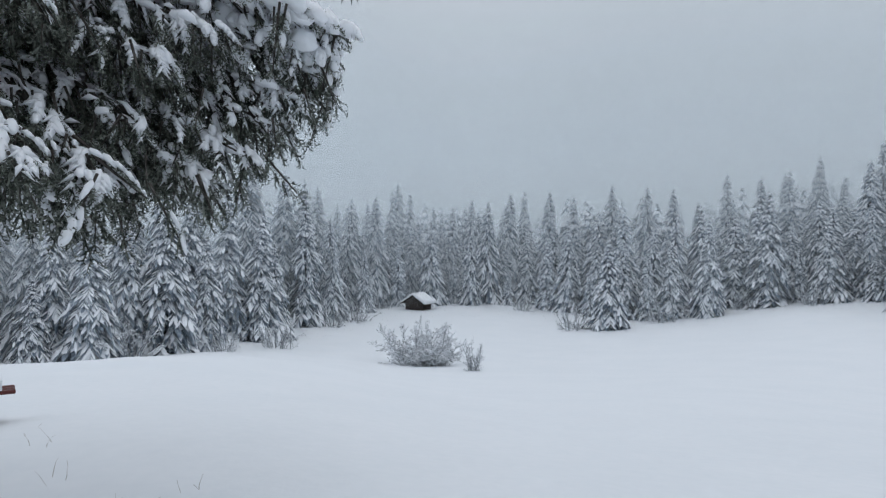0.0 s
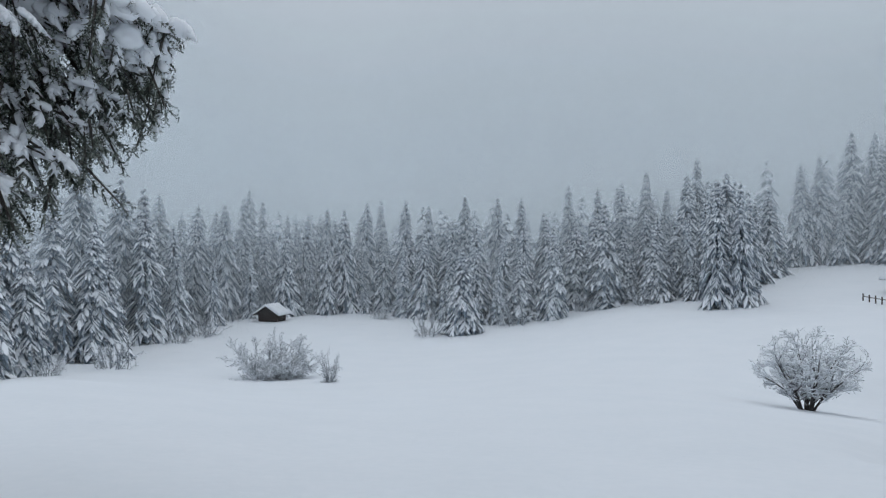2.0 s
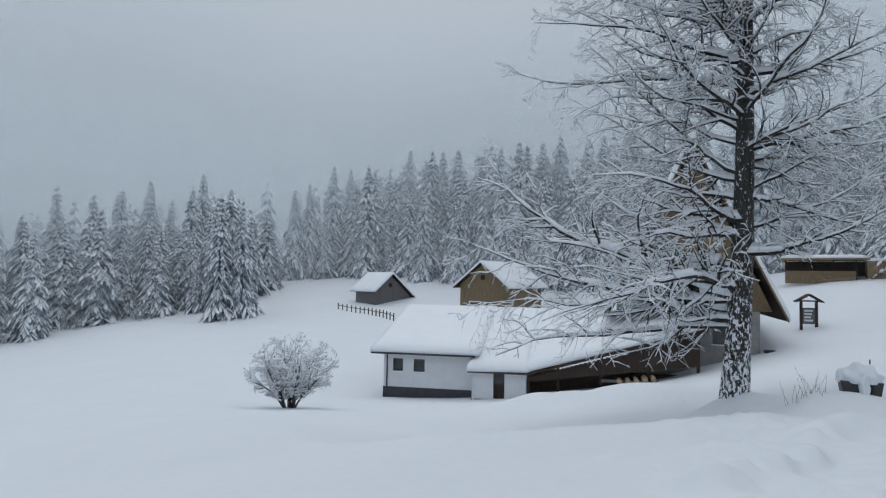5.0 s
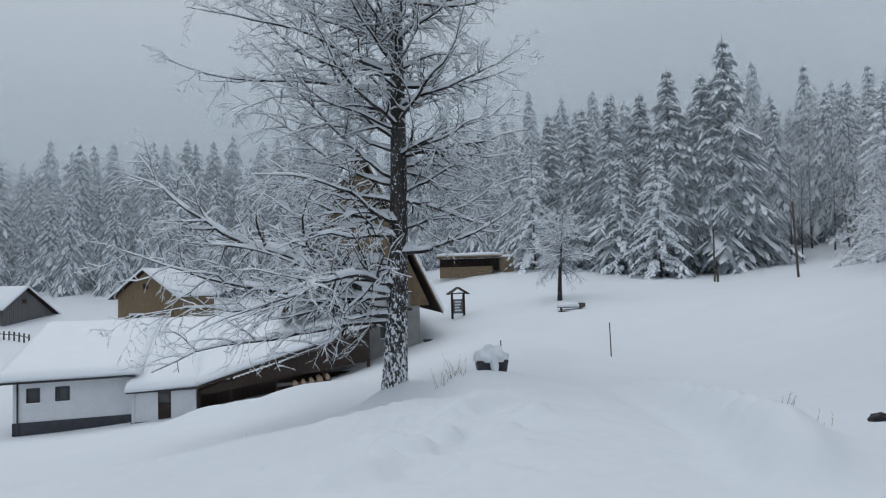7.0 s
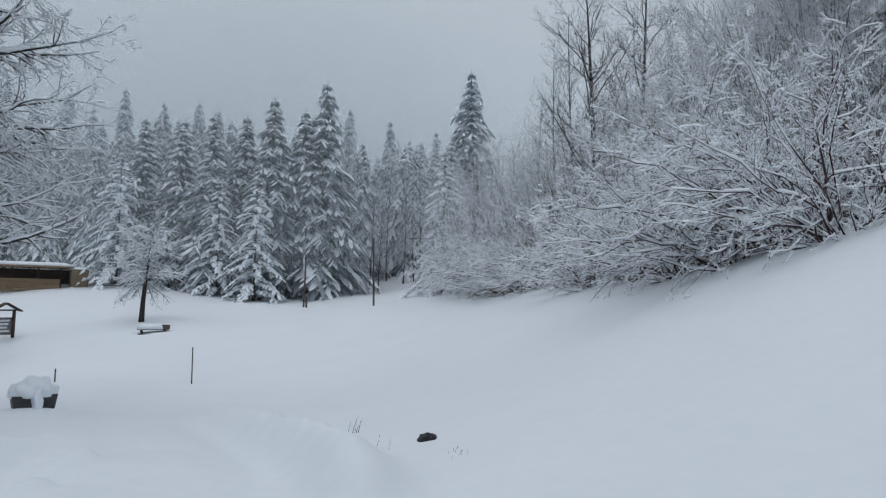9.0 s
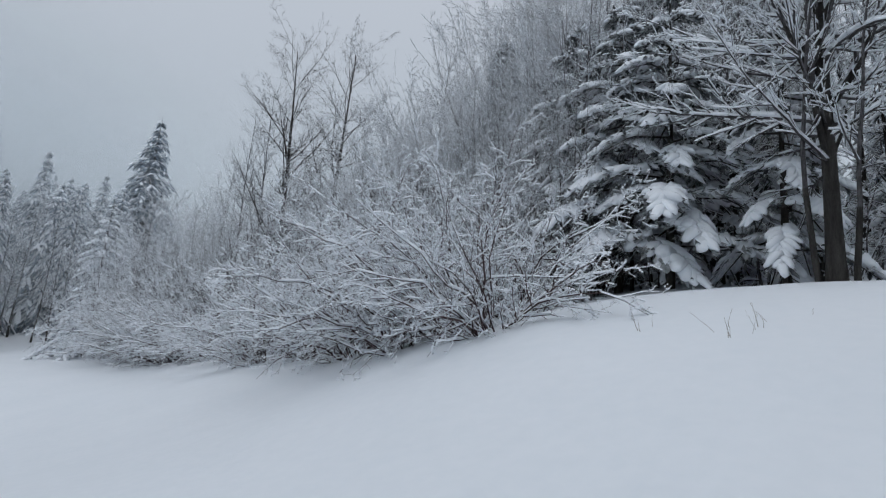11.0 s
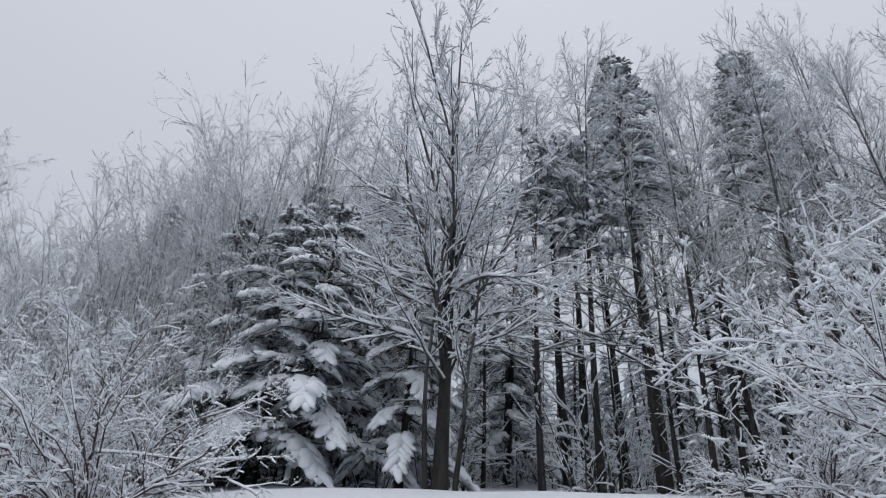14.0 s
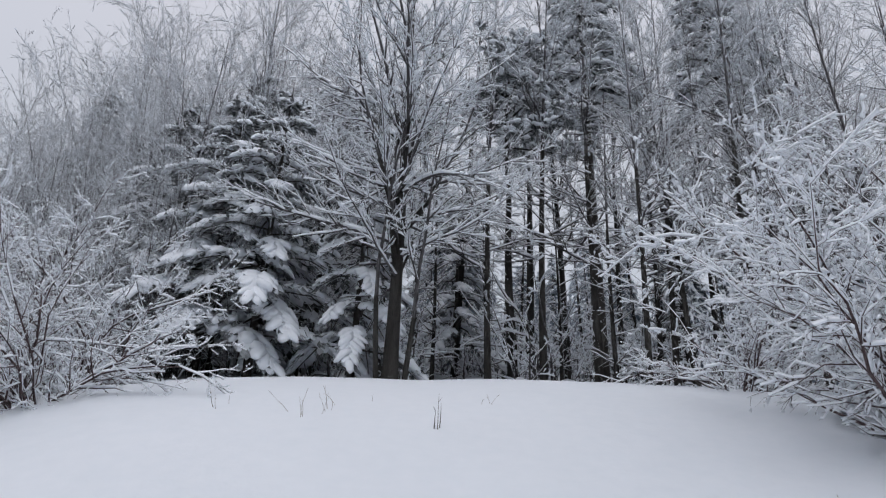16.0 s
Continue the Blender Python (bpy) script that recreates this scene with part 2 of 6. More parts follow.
def dabs(p, d, length, width):
    """Short four-sided blobs of snow sitting on thin twigs."""
    n = len(p)
    d = d / (np.linalg.norm(d, axis=1)[:, None] + 1e-9)
    up = np.array([0, 0, 1.0])
    s = np.cross(d, up)
    s /= np.linalg.norm(s, axis=1)[:, None] + 1e-9
    L, W = length[:, None] / 2, width[:, None]
    c = p + up * W * 0.7
    v = np.stack([p - d * L, p + d * L, c + s * W, c - s * W, c + up * W * 0.9, p - up * W * 0.3], 1)
    q = np.array([[0, 2, 4], [0, 4, 3], [0, 3, 5], [0, 5, 2], [1, 4, 2], [1, 3, 4], [1, 5, 3], [1, 2, 5]])
    return v.reshape(-1, 3), (np.arange(n)[:, None, None] * 6 + q[None]).reshape(-1, 3)


def joined(meshes):
    vs, fs, n = [], [], 0
    for v, f in meshes:
        vs.append(v)
        fs.append(f + n)
        n += len(v)
    return np.concatenate(vs), np.concatenate(fs)


# ---- ground ----
AZ = np.array([-40, -20, -4, 13, 32, 48, 68, 88, 108, 128, 149, 162, 180, 208], float)
RANGE = np.array([5, 10, 17, 26, 45, 70, 100], float)
RISE = np.array([
    (-1.9, -2.2, -2.9, -3.9, -7.2, -9.8, -10.0), (-1.95, -2.4, -3.2, -4.3, -7.3, -10.2, -10.8), (-2.0, -2.75, -3.9, -5.5, -8.7, -11.0, -10.7),
    (-2.05, -2.85, -4.0, -5.6, -8.6, -10.4, -10.2), (-2.0, -2.75, -3.9, -5.4, -7.7, -7.6, -6.2), (-2.0, -2.75, -4.0, -5.6, -8.5, -6.4, -4.9),
    (-1.9, -2.4, -3.1, -4.9, -7.2, -4.9, -2.2), (-1.7, -1.9, -2.4, -2.9, -3.3, -0.2, 3.0), (-1.6, -1.95, -2.6, -3.0, -1.5, -0.1, 4.0),
    (-1.4, -1.2, -0.7, 0.2, 1.4, 3.2, 8.0), (-1.0, 0.70, 1.9, 3.1, 5.8, 9.8, 15.0), (-0.7, 1.36, 2.9, 4.8, 8.5, 12.5, 17.0),
    (-0.6, 1.58, 3.2, 5.35, 9.5, 14.0, 19.0), (-0.7, 1.55, 3.15, 5.2, 9.3, 14.0, 19.0)])
# clods and ridges thrown up along the track: bearing, distance, height, width
CLODS = ((86, 9.4, 0.16, 0.35), (83.5, 9.0, 0.10, 0.3), (88.5, 9.9, 0.12, 0.35), (78, 6.9, 0.12, 0.35), (75, 6.3, 0.10, 0.3), (82, 7.6, 0.09, 0.28), (80, 11.5, 0.14, 0.6), (91, 8.2, 0.07, 0.3), (86, 14.4, 0.25, 1.1), (78.3, 16.9, 0.55, 0.9), (83.5, 8.4, 0.09, 0.22), (77.7, 7.2, 0.10, 0.25), (89.6, 6.4, 0.07, 0.22), (74, 6.1, 0.09, 0.25), (79.8, 7.6, -0.07, 0.25), (86.6, 8.8, -0.08, 0.3), (84.5, 7.0, -0.06, 0.22), (92, 7.4, -0.05, 0.3), (76, 8.2, 0.07, 0.3), (95, 9.5, -0.05, 0.5), (88, 7.4, 0.05, 0.2), (81, 5.9, -0.06, 0.24), (62.5, 35, 0.6, 2.0), (70.8, 24, 0.5, 2.0), (68, 25.5, 0.38, 1.7), (65.3, 27.5, 0.4, 1.8), (73.2, 22, 0.3, 1.5), (64, 30, 0.5, 2.5))


def hermite(x, xs, ys):
    """Smooth curve through ys at xs, along the first axis."""
    m = np.gradient(ys, xs, axis=0)
    i = np.clip(np.searchsorted(xs, x) - 1, 0, len(xs) - 2)
    h = xs[i + 1] - xs[i]
    t = np.clip((x - xs[i]) / h, 0, 1)
    if ys.ndim > 1:
        t, h = t[:, None], h[:, None]
    t2, t3 = t * t, t * t * t
    return (2 * t3 - 3 * t2 + 1) * ys[i] + (t3 - 2 * t2 + t) * h * m[i] + (-2 * t3 + 3 * t2) * ys[i + 1] + (t3 - t2) * h * m[i + 1]


def ripple(x, y):
    """Soft drifts, a few centimetres high."""
    return (0.10 * np.sin(0.31 * x + 1.3 * np.sin(0.17 * y)) * np.cos(0.23 * y + 0.9 * np.sin(0.21 * x))
            + 0.035 * np.sin(0.9 * x + 0.5 * np.sin(0.7 * y)) * np.sin(0.8 * y + 1.1) + 0.012 * np.sin(2.3 * x + np.sin(1.9 * y)) * np.sin(2.1 * y))


def ground_z(x, y):
    x, y = np.atleast_1d(np.asarray(x, float)), np.atleast_1d(np.asarray(y, float))
    az, r = np.degrees(np.arctan2(x, y)), np.hypot(x, y)
    az = np.where(az < -96, az + 360, az)
    xs = np.concatenate([[-96], AZ, [264]])
    tab = np.concatenate([[RISE[0] * 0.5 + RISE[-1] * 0.5], RISE, [RISE[0] * 0.5 + RISE[-1] * 0.5]])
    rs = np.concatenate([[0, 2], RANGE])
    tab = np.concatenate([np.full((len(tab), 2), -1.65), tab], 1)
    rows = hermite(az, xs, tab)
    m = np.stack([np.gradient(row, rs) for row in rows]) if len(rows) < 50 else np.gradient(rows, rs, axis=1)
    rc = np.clip(r, 0, 100)
    i = np.clip(np.searchsorted(rs, rc) - 1, 0, len(rs) - 2)
    h = rs[i + 1] - rs[i]
    t = (rc - rs[i]) / h
    k = np.arange(len(r))
    t2, t3 = t * t, t * t * t
    z = (2 * t3 - 3 * t2 + 1) * rows[k, i] + (t3 - 2 * t2 + t) * h * m[k, i] + (-2 * t3 + 3 * t2) * rows[k, i + 1] + (t3 - t2) * h * m[k, i + 1]
    slope = 0.02 + 0.17 * np.clip((az - 20) / 40, 0, 1)
    z = z + slope * np.clip(r - 100, 0, 150)
    # the lip of the track, with a dip beyond it
    side = np.clip((az - 40) / 12, 0, 1) * np.clip((84 - az) / 6, 0, 1)
    fall = np.clip((r - 10.9) / 1.3, 0, 1)
    back_up = np.clip((r - 15.0) / 12.0, 0, 1)
    z = z - 0.62 * side * fall * fall * (3 - 2 * fall) * (1 - back_up * back_up * (3 - 2 * back_up)) + 0.16 * side * np.exp(-((r - 10.3) / 0.8) ** 2)
    for a, d, up, wide in CLODS:
        cx, cy = d * math.sin(radians(a)), d * math.cos(radians(a))
        z = z + (1.5 if d < 10 else 1) * up * np.exp(-((x - cx) ** 2 + (y - cy) ** 2) / wide ** 2)
    # crumbled snow beside the track, and the bank pushed up on its far side
    rough = np.clip((az - 66) / 8, 0, 1) * np.clip((118 - az) / 10, 0, 1) * np.clip((r - 4) / 2, 0, 1) * np.clip((15 - r) / 4, 0, 1)
    crumb = np.sin(3.1 * x + 2.0 * np.sin(2.3 * y)) * np.sin(3.7 * y + 1.7 * np.sin(2.9 * x)) + 0.6 * np.sin(7.3 * x + 2.4 * np.sin(5.1 * y)) * np.sin(6.7 * y + 2.0 * np.sin(6.1 * x)) + 0.45 * np.sin(13.3 * x + 2.1 * np.sin(9.7 * y)) * np.sin(12.1 * y + 2.6 * np.sin(11.3 * x))
    z = z + 0.036 * rough * crumb * np.clip(1 - np.abs(az - 80) / 14, 0.25, 1)
    g = random.Random(12)
    for k in range(64):
        a, d, up, wide = g.gauss(81, 6.5), g.uniform(5.4, 10.6), g.choice((-0.07, -0.05, 0.05, 0.06)), g.uniform(0.10, 0.2)
        cx, cy = d * math.sin(radians(a)), d * math.cos(radians(a))
        near = (np.abs(x - cx) < 0.7) & (np.abs(y - cy) < 0.7)
        z[near] += up * np.exp(-(((x[near] - cx) ** 2 + (y[near] - cy) ** 2) / wide ** 2) ** 2)
    for k in range(34):
        t = k / 33
        a, d = 100.5 + 12.5 * t ** 1.25, 15.5 - 10.2 * t ** 0.75
        cx, cy = d * math.sin(radians(a)), d * math.cos(radians(a))
        up, wide = 0.15 + 0.05 * math.sin(2.7 * k), 0.34 + 0.09 * math.sin(4.1 * k)
        z = z + up * np.exp(-((x - cx) ** 2 + (y - cy) ** 2) / wide ** 2)
        cx, cy = d * math.sin(radians(a - 3.5)), d * math.cos(radians(a - 3.5))
        z = z - 0.05 * np.exp(-((x - cx) ** 2 + (y - cy) ** 2) / 0.16)
    return z + ripple(x, y) * np.clip(r / 6, 0.2, 1)


def gz(x, y):
    return float(ground_z(x, y)[0])


def at(az, r):
    """The place at that bearing (degrees, clockwise from y) and distance."""
    return r * math.sin(radians(az)), r * math.cos(radians(az))


def make_ground():
    rad = np.concatenate([[0.01, 0.4], np.geomspace(0.8, 4, 40)[:-1], np.geomspace(4, 17, 110)[:-1], np.geomspace(17, 260, 90), [320, 420, 600, 1000, 2000]])
    # finer where the crumbled track lies
    a = np.radians(np.concatenate([np.arange(60, 122, 0.4), np.arange(122, 420, 1.2)]))
    na = len(a)
    R, A = np.meshgrid(rad, a, indexing="ij")
    x, y = (R * np.sin(A)).ravel(), (R * np.cos(A)).ravel()
    v = np.stack([x, y, ground_z(x, y)], 1)
    i, j = np.meshgrid(np.arange(len(rad) - 1), np.arange(na), indexing="ij")
    j2 = (j + 1) % na
    f = np.stack([i * na + j, i * na + j2, (i + 1) * na + j2, (i + 1) * na + j], -1).reshape(-1, 4)
    f = f[:, ::-1]
    ob = net("ground", v, f, SNOW, smooth=True)
    tagged(ob, "deep untouched snow over a sloping mountain meadow", "snow", kind="structure")
    return ob


make_ground()


# ---- spruces ----
def streaks(b, d, length, width, sag):
    """Narrow roof-shaped strips that bend downwards along their length, ten triangles each."""
    d = d / (np.linalg.norm(d, axis=1)[:, None] + 1e-9)
    up = np.array([0, 0, 1.0])
    s = np.cross(d, up)
    s /= np.linalg.norm(s, axis=1)[:, None] + 1e-9
    L, W = length[:, None], width[:, None]
    rows = []
    for q, fat in ((0.0, 0.4), (0.38, 1.0), (0.76, 0.8)):
        c = b + d * L * q - up * sag[:, None] * L * q * q
        e = s * W * fat
        rows += [c + e - up * W * fat * 0.5, c, c - e - up * W * fat * 0.5]
    v = np.stack([*rows, b + d * L - up * sag[:, None] * L], 1)
    q = []
    for r in (0, 3):
        q += [(r, r + 3, r + 4), (r, r + 4, r + 1), (r + 1, r + 4, r + 5), (r + 1, r + 5, r + 2)]
    q = np.array(q + [(6, 9, 7), (7, 9, 8)])
    return v.reshape(-1, 3), (np.arange(len(b))[:, None, None] * 10 + q[None]).reshape(-1, 3)


def spruce_parts(seed, h, radius, levels, per, lobes, snowy=0.8, bare=0.08, droop=0.55, taper=0.85, fat=1.0):
    """Arrays for the needles and the snow of one spruce: whorls of drooping boughs, each with a white ridge and side fingers over a dark underside."""
    g = np.random.default_rng(seed)
    n = levels * per
    lev = np.repeat(np.arange(levels), per)
    t = np.clip((lev + g.uniform(-0.3, 0.3, n) + 0.5) / levels, 0, 1)
    z = h * (bare + (0.985 - bare) * t ** 0.92)
    # whole whorls grow longer or shorter than their neighbours
    ring = g.uniform(0.72, 1.18, levels)[lev]
    bl = radius * (1 - t) ** taper * ring * g.uniform(0.6, 1.15, n) + 0.28
    az = lev * 2.4 + np.tile(np.arange(per), levels) * 2 * np.pi / per + g.uniform(-0.35, 0.35, n)
    rise = 0.05 + 0.5 * t ** 3
    sag = droop * (1 - 0.45 * t) * g.uniform(0.7, 1.3, n) + 0.15
    out = np.stack([np.cos(az), np.sin(az), np.zeros(n)], 1)
    side = np.stack([-np.sin(az), np.cos(az), np.zeros(n)], 1)
    up = np.array([0, 0, 1.0])

    def along(q):
        return out * (bl * q)[:, None] + up * (z + bl * (rise * q - (rise + sag) * q * q))[:, None]
    b0 = along(0.28)
    d0 = along(1.03) - b0 + side * (bl * g.normal(0, 0.07, n))[:, None]
    B, D, L, W, S = [b0], [d0], [np.linalg.norm(d0, axis=1)], [], [g.uniform(0.05, 0.2, n)]
    W.append(L[0] * g.uniform(0.13, 0.2, n) * fat)
    for k in range(lobes):
        q = np.clip(0.32 + 0.55 * (k + 0.5) / lobes + g.uniform(-0.08, 0.08, n), 0, 1)
        grad = rise - 2 * (rise + sag) * q
        sgn = 1 if k % 2 else -1
        B.append(out * (bl * q)[:, None] + up * (z - 0.05 + bl * (rise * q - (rise + sag) * q * q))[:, None])
        D.append(out * g.uniform(0.6, 0.9, n)[:, None] + side * (sgn * g.uniform(0.45, 0.95, n))[:, None] + up * (0.6 * grad - g.uniform(0.0, 0.3, n))[:, None])
        L.append((bl * 0.46 * (1.15 - 0.55 * q) + 0.18) * g.uniform(0.75, 1.25, n))
        W.append(L[-1] * g.uniform(0.15, 0.22, n) * fat)
        S.append(g.uniform(0.1, 0.35, n))
    B, D, L, W, S = [np.concatenate(x) for x in (B, D, L, W, S)]
    m = len(B)
    keep = g.uniform(0, 1, m) < snowy
    snow = streaks(B[keep], D[keep], L[keep] * g.uniform(0.88, 1.05, keep.sum()), W[keep] * g.uniform(0.9, 1.4, keep.sum()), S[keep])
    # a dark underside hangs beneath each white ridge
    needles = streaks(B - up * (0.07 + 0.55 * W)[:, None], D, L * 0.98, W * g.uniform(0.7, 1.0, m), S + 0.25)
    core = kites(along(0.08) - up * 0.1, out * 0.8 - up * g.uniform(0.5, 1.1, n)[:, None] + side * g.normal(0, 0.3, n)[:, None], bl * 0.55 + 0.2, bl * 0.2 + 0.05, np.zeros(n), np.full(n, 0.2))
    return joined([needles, core]), snow


def trunk_mesh(h, r, k=8, lean=0.0, seed=0):
    g = np.random.default_rng(seed)
    zs = np.linspace(-0.4, h, 9)
    x = np.cumsum(g.normal(0, lean, 9))
    y = np.cumsum(g.normal(0, lean, 9))
    p = np.stack([x - x[0], y - y[0], zs], 1)
    rr = r * (1 - 0.93 * np.clip(zs / h, 0, 1))
    return tubes(p[:-1], p[1:], rr[:-1], rr[1:], k)


def make_spruce(seed, h, radius, levels, per, lobes, needle, snowy=0.8, bare=0.08, droop=0.55, label="", group="", fat=1.0):
    root = thing("spruce_tree", label, "tree", group)
    a, b = spruce_parts(seed, h, radius, levels, per, lobes, snowy, bare, droop, 0.85, fat)
    v, f = trunk_mesh(h, h * 0.013 + 0.04)
    net("trunk", v, f, BARK, root, True)
    tagged(net("crown", *a, needle, root), kind="stuff")
    tagged(net("snow_load", *b, SNOW_TREE, root, True), kind="stuff")
    return root


def stand(ob, x, y, turn, size=1.0, sink=0.1, tall=1.0):
    ob.matrix_world = pose(x, y, gz(x, y) - sink, 0, 0, turn) @ Matrix.Diagonal((size, size, size * tall, 1))
    return ob


def again(ob, x, y, turn, size=1.0, sink=0.1, tall=1.0):
    c = copy_thing(ob, Matrix.Identity(4))
    return stand(c, x, y, turn, size, sink, tall)


FOREST = "spruce forest round the meadow"
LAB = "tall spruce laden with fresh snow at the forest edge"
# the needle colour of the forest edge carries painted haze besides the rime
far_kinds = [make_spruce(10 + i, 20, rad_, lv + 5, 7, 5, HAZED_RIME, 0.92, bare_, dr, LAB, FOREST, 0.66)
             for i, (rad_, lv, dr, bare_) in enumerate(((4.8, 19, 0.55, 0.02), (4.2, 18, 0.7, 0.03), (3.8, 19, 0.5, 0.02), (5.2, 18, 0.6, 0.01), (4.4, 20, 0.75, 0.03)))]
edge_kinds = [make_spruce(20 + i, 20, rad_, lv + 2, 9, 8, HAZED_RIME, 0.9, 0.02, dr, LAB, FOREST, 0.66) for i, (rad_, lv, dr) in enumerate(((5.0, 21, 0.6), (4.2, 22, 0.75), (4.6, 20, 0.5)))]
used = set()


def plant(kinds, x, y, h, rng, tall=1.0):
    i = rng.randrange(len(kinds))
    k = kinds[i]
    size = h / 20
    if k.name not in used:
        used.add(k.name)
        return stand(k, x, y, rng.uniform(0, 360), size, 0.2, tall)
    return again(k, x, y, rng.uniform(0, 360), size, 0.2, tall)


# forest edge, by bearing and distance
EDGE_AZ = np.array([-62, -45, -30, -22, -15, -9, -4, 4, 10, 14, 22, 30, 36, 39, 41, 50, 60, 75, 88, 96, 104, 112, 118])
EDGE_R = np.array([40, 44, 50, 57, 78, 104, 120, 120, 108, 93, 99, 106, 100, 125, 138, 128, 112, 98, 92, 80, 74, 82, 90])
TALL_AZ = np.array([-60, -24, -18, -8, 0, 10, 22, 34, 40, 60, 75, 90, 104, 118])
TALL = np.array([13, 14, 21, 21, 20, 19, 19, 19, 22, 25, 24, 22, 21, 21])
rng = random.Random(4)
for row in range(4):
    a = -48.0
    while a < 119:
        e = float(np.interp(a, EDGE_AZ, EDGE_R)) + (0, 4, 10, 18)[row] + rng.uniform(0, 5)
        x, y = at(a, e)
        h = float(np.interp(a, TALL_AZ, TALL)) * rng.uniform((0.33, 0.58, 0.74, 0.82)[row], (0.76, 0.92, 1.0, 1.1)[row])
        if not (row > 1 and 36 < a < 43):
            plant(edge_kinds if e < 76 else far_kinds, x, y, h, rng, rng.uniform(0.92, 1.2))
        a += math.degrees(rng.uniform(*((2.8, 7.5), (2.8, 5.5), (2.8, 5.0), (3.0, 6.0))[row]) / e)
# single spruces that stand a little before the edge
for az, r, h in ((13.2, 89, 12.5), (21.3, 96, 13.5), (25.8, 103, 17), (30, 104, 11.5), (33, 103, 6.5), (-25, 55, 13), (-30.5, 52, 10)):
    x, y = at(az, r)
    plant(edge_kinds, x, y, h, rng)
for az, r, h in ((34.9, 92, 17.5), (36.6, 93, 17), (37.3, 96, 15)):
    again(far_kinds[2], *at(az, r), az * 50, h / 27, 0.2, 1.35)


# deep woods behind, too many to count
def far_woods():
    g = np.random.default_rng(3)
    dark, white = [], []
    kinds = [spruce_parts(60 + i, 20, 4.4, 10, 5, 0, 0.95, 0.2, 0.6, 0.8, 1.8) for i in range(5)]
    for i in range(280):
        a = g.uniform(-52, 119)
        e = np.interp(a, EDGE_AZ, EDGE_R) + 22 + 75 * g.uniform(0, 1) ** 1.5
        x, y = at(a, e)
        s, tu = np.interp(a, TALL_AZ, TALL) / 20 * g.uniform(0.8, 1.15), g.uniform(0, 6.28)
        ro = np.array([[math.cos(tu), math.sin(tu), 0], [-math.sin(tu), math.cos(tu), 0], [0, 0, 1]]) * s
        k = kinds[i % 5]
        o = np.array([x, y, gz(x, y) - 0.3])
        dark.append((k[0][0] @ ro + o, k[0][1]))
        white.append((k[1][0] @ ro + o, k[1][1]))
    root = thing("far_woods", "dense snowy spruce woods on the far slope", "forest", kind="stuff")
    net("crowns", *joined(dark), HAZED_RIME, root)
    net("snow_load", *joined(white), SNOW_TREE, root)


far_woods()


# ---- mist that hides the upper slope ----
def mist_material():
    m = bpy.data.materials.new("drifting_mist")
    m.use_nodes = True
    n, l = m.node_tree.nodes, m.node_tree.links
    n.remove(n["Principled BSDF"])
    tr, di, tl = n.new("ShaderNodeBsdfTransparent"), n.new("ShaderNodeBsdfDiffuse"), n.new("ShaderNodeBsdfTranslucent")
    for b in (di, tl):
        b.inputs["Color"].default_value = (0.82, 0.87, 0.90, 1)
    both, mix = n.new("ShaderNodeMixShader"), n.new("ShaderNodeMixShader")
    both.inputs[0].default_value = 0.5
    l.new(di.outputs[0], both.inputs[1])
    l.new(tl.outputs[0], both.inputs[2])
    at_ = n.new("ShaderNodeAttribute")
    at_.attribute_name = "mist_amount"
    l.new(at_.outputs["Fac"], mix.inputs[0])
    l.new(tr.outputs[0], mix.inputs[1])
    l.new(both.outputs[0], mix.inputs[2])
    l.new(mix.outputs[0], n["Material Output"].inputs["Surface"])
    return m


MIST = mist_material()


def mist_bank(a0, a1, extra, top, low, full):
    """A curtain of mist among the woods, beyond the first rows of the forest; denser upwards, thinning out at its ends and top."""
    na, nz = 130, 44
    az = np.linspace(a0 - 10, a1 + 34, na)
    fine = np.linspace(-110, 160, 541)
    k = np.hanning(61)
    r = np.interp(az, fine, np.convolve(np.pad(np.interp(fine, EDGE_AZ, EDGE_R), 30, mode="edge"), k / k.sum(), "valid")) + extra
    zs = np.concatenate([np.linspace(-18, top, nz - 4), [top + 10, top + 40, 170, 230]])
    x, y = r * np.sin(np.radians(az)), r * np.cos(np.radians(az))
    v = np.stack([np.repeat(x, nz), np.repeat(y, nz), np.tile(zs, na)], 1)
    i, j = np.meshgrid(np.arange(na - 1), np.arange(nz - 1), indexing="ij")
    f = np.stack([i * nz + j, i * nz + j + 1, i * nz + j + nz + 1, i * nz + j + nz], -1).reshape(-1, 4)
    ob = net("mist_bank", v, f, MIST, smooth=True)
    ob.visible_shadow = False
    tagged(ob, "grey winter mist hanging over the far woods", "mist", kind="stuff")
    A, Z = np.repeat(az, nz), np.tile(zs, na)

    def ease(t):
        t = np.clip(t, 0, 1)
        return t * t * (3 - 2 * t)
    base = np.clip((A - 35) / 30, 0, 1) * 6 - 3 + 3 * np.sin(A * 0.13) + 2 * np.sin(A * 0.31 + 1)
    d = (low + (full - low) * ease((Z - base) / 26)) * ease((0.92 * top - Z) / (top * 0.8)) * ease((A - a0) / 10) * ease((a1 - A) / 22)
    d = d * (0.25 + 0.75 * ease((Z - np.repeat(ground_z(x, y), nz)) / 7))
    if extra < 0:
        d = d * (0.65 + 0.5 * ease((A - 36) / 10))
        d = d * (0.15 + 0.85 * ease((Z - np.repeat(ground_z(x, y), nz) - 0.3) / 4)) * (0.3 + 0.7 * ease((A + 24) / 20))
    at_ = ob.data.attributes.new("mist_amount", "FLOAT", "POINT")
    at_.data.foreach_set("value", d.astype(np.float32))


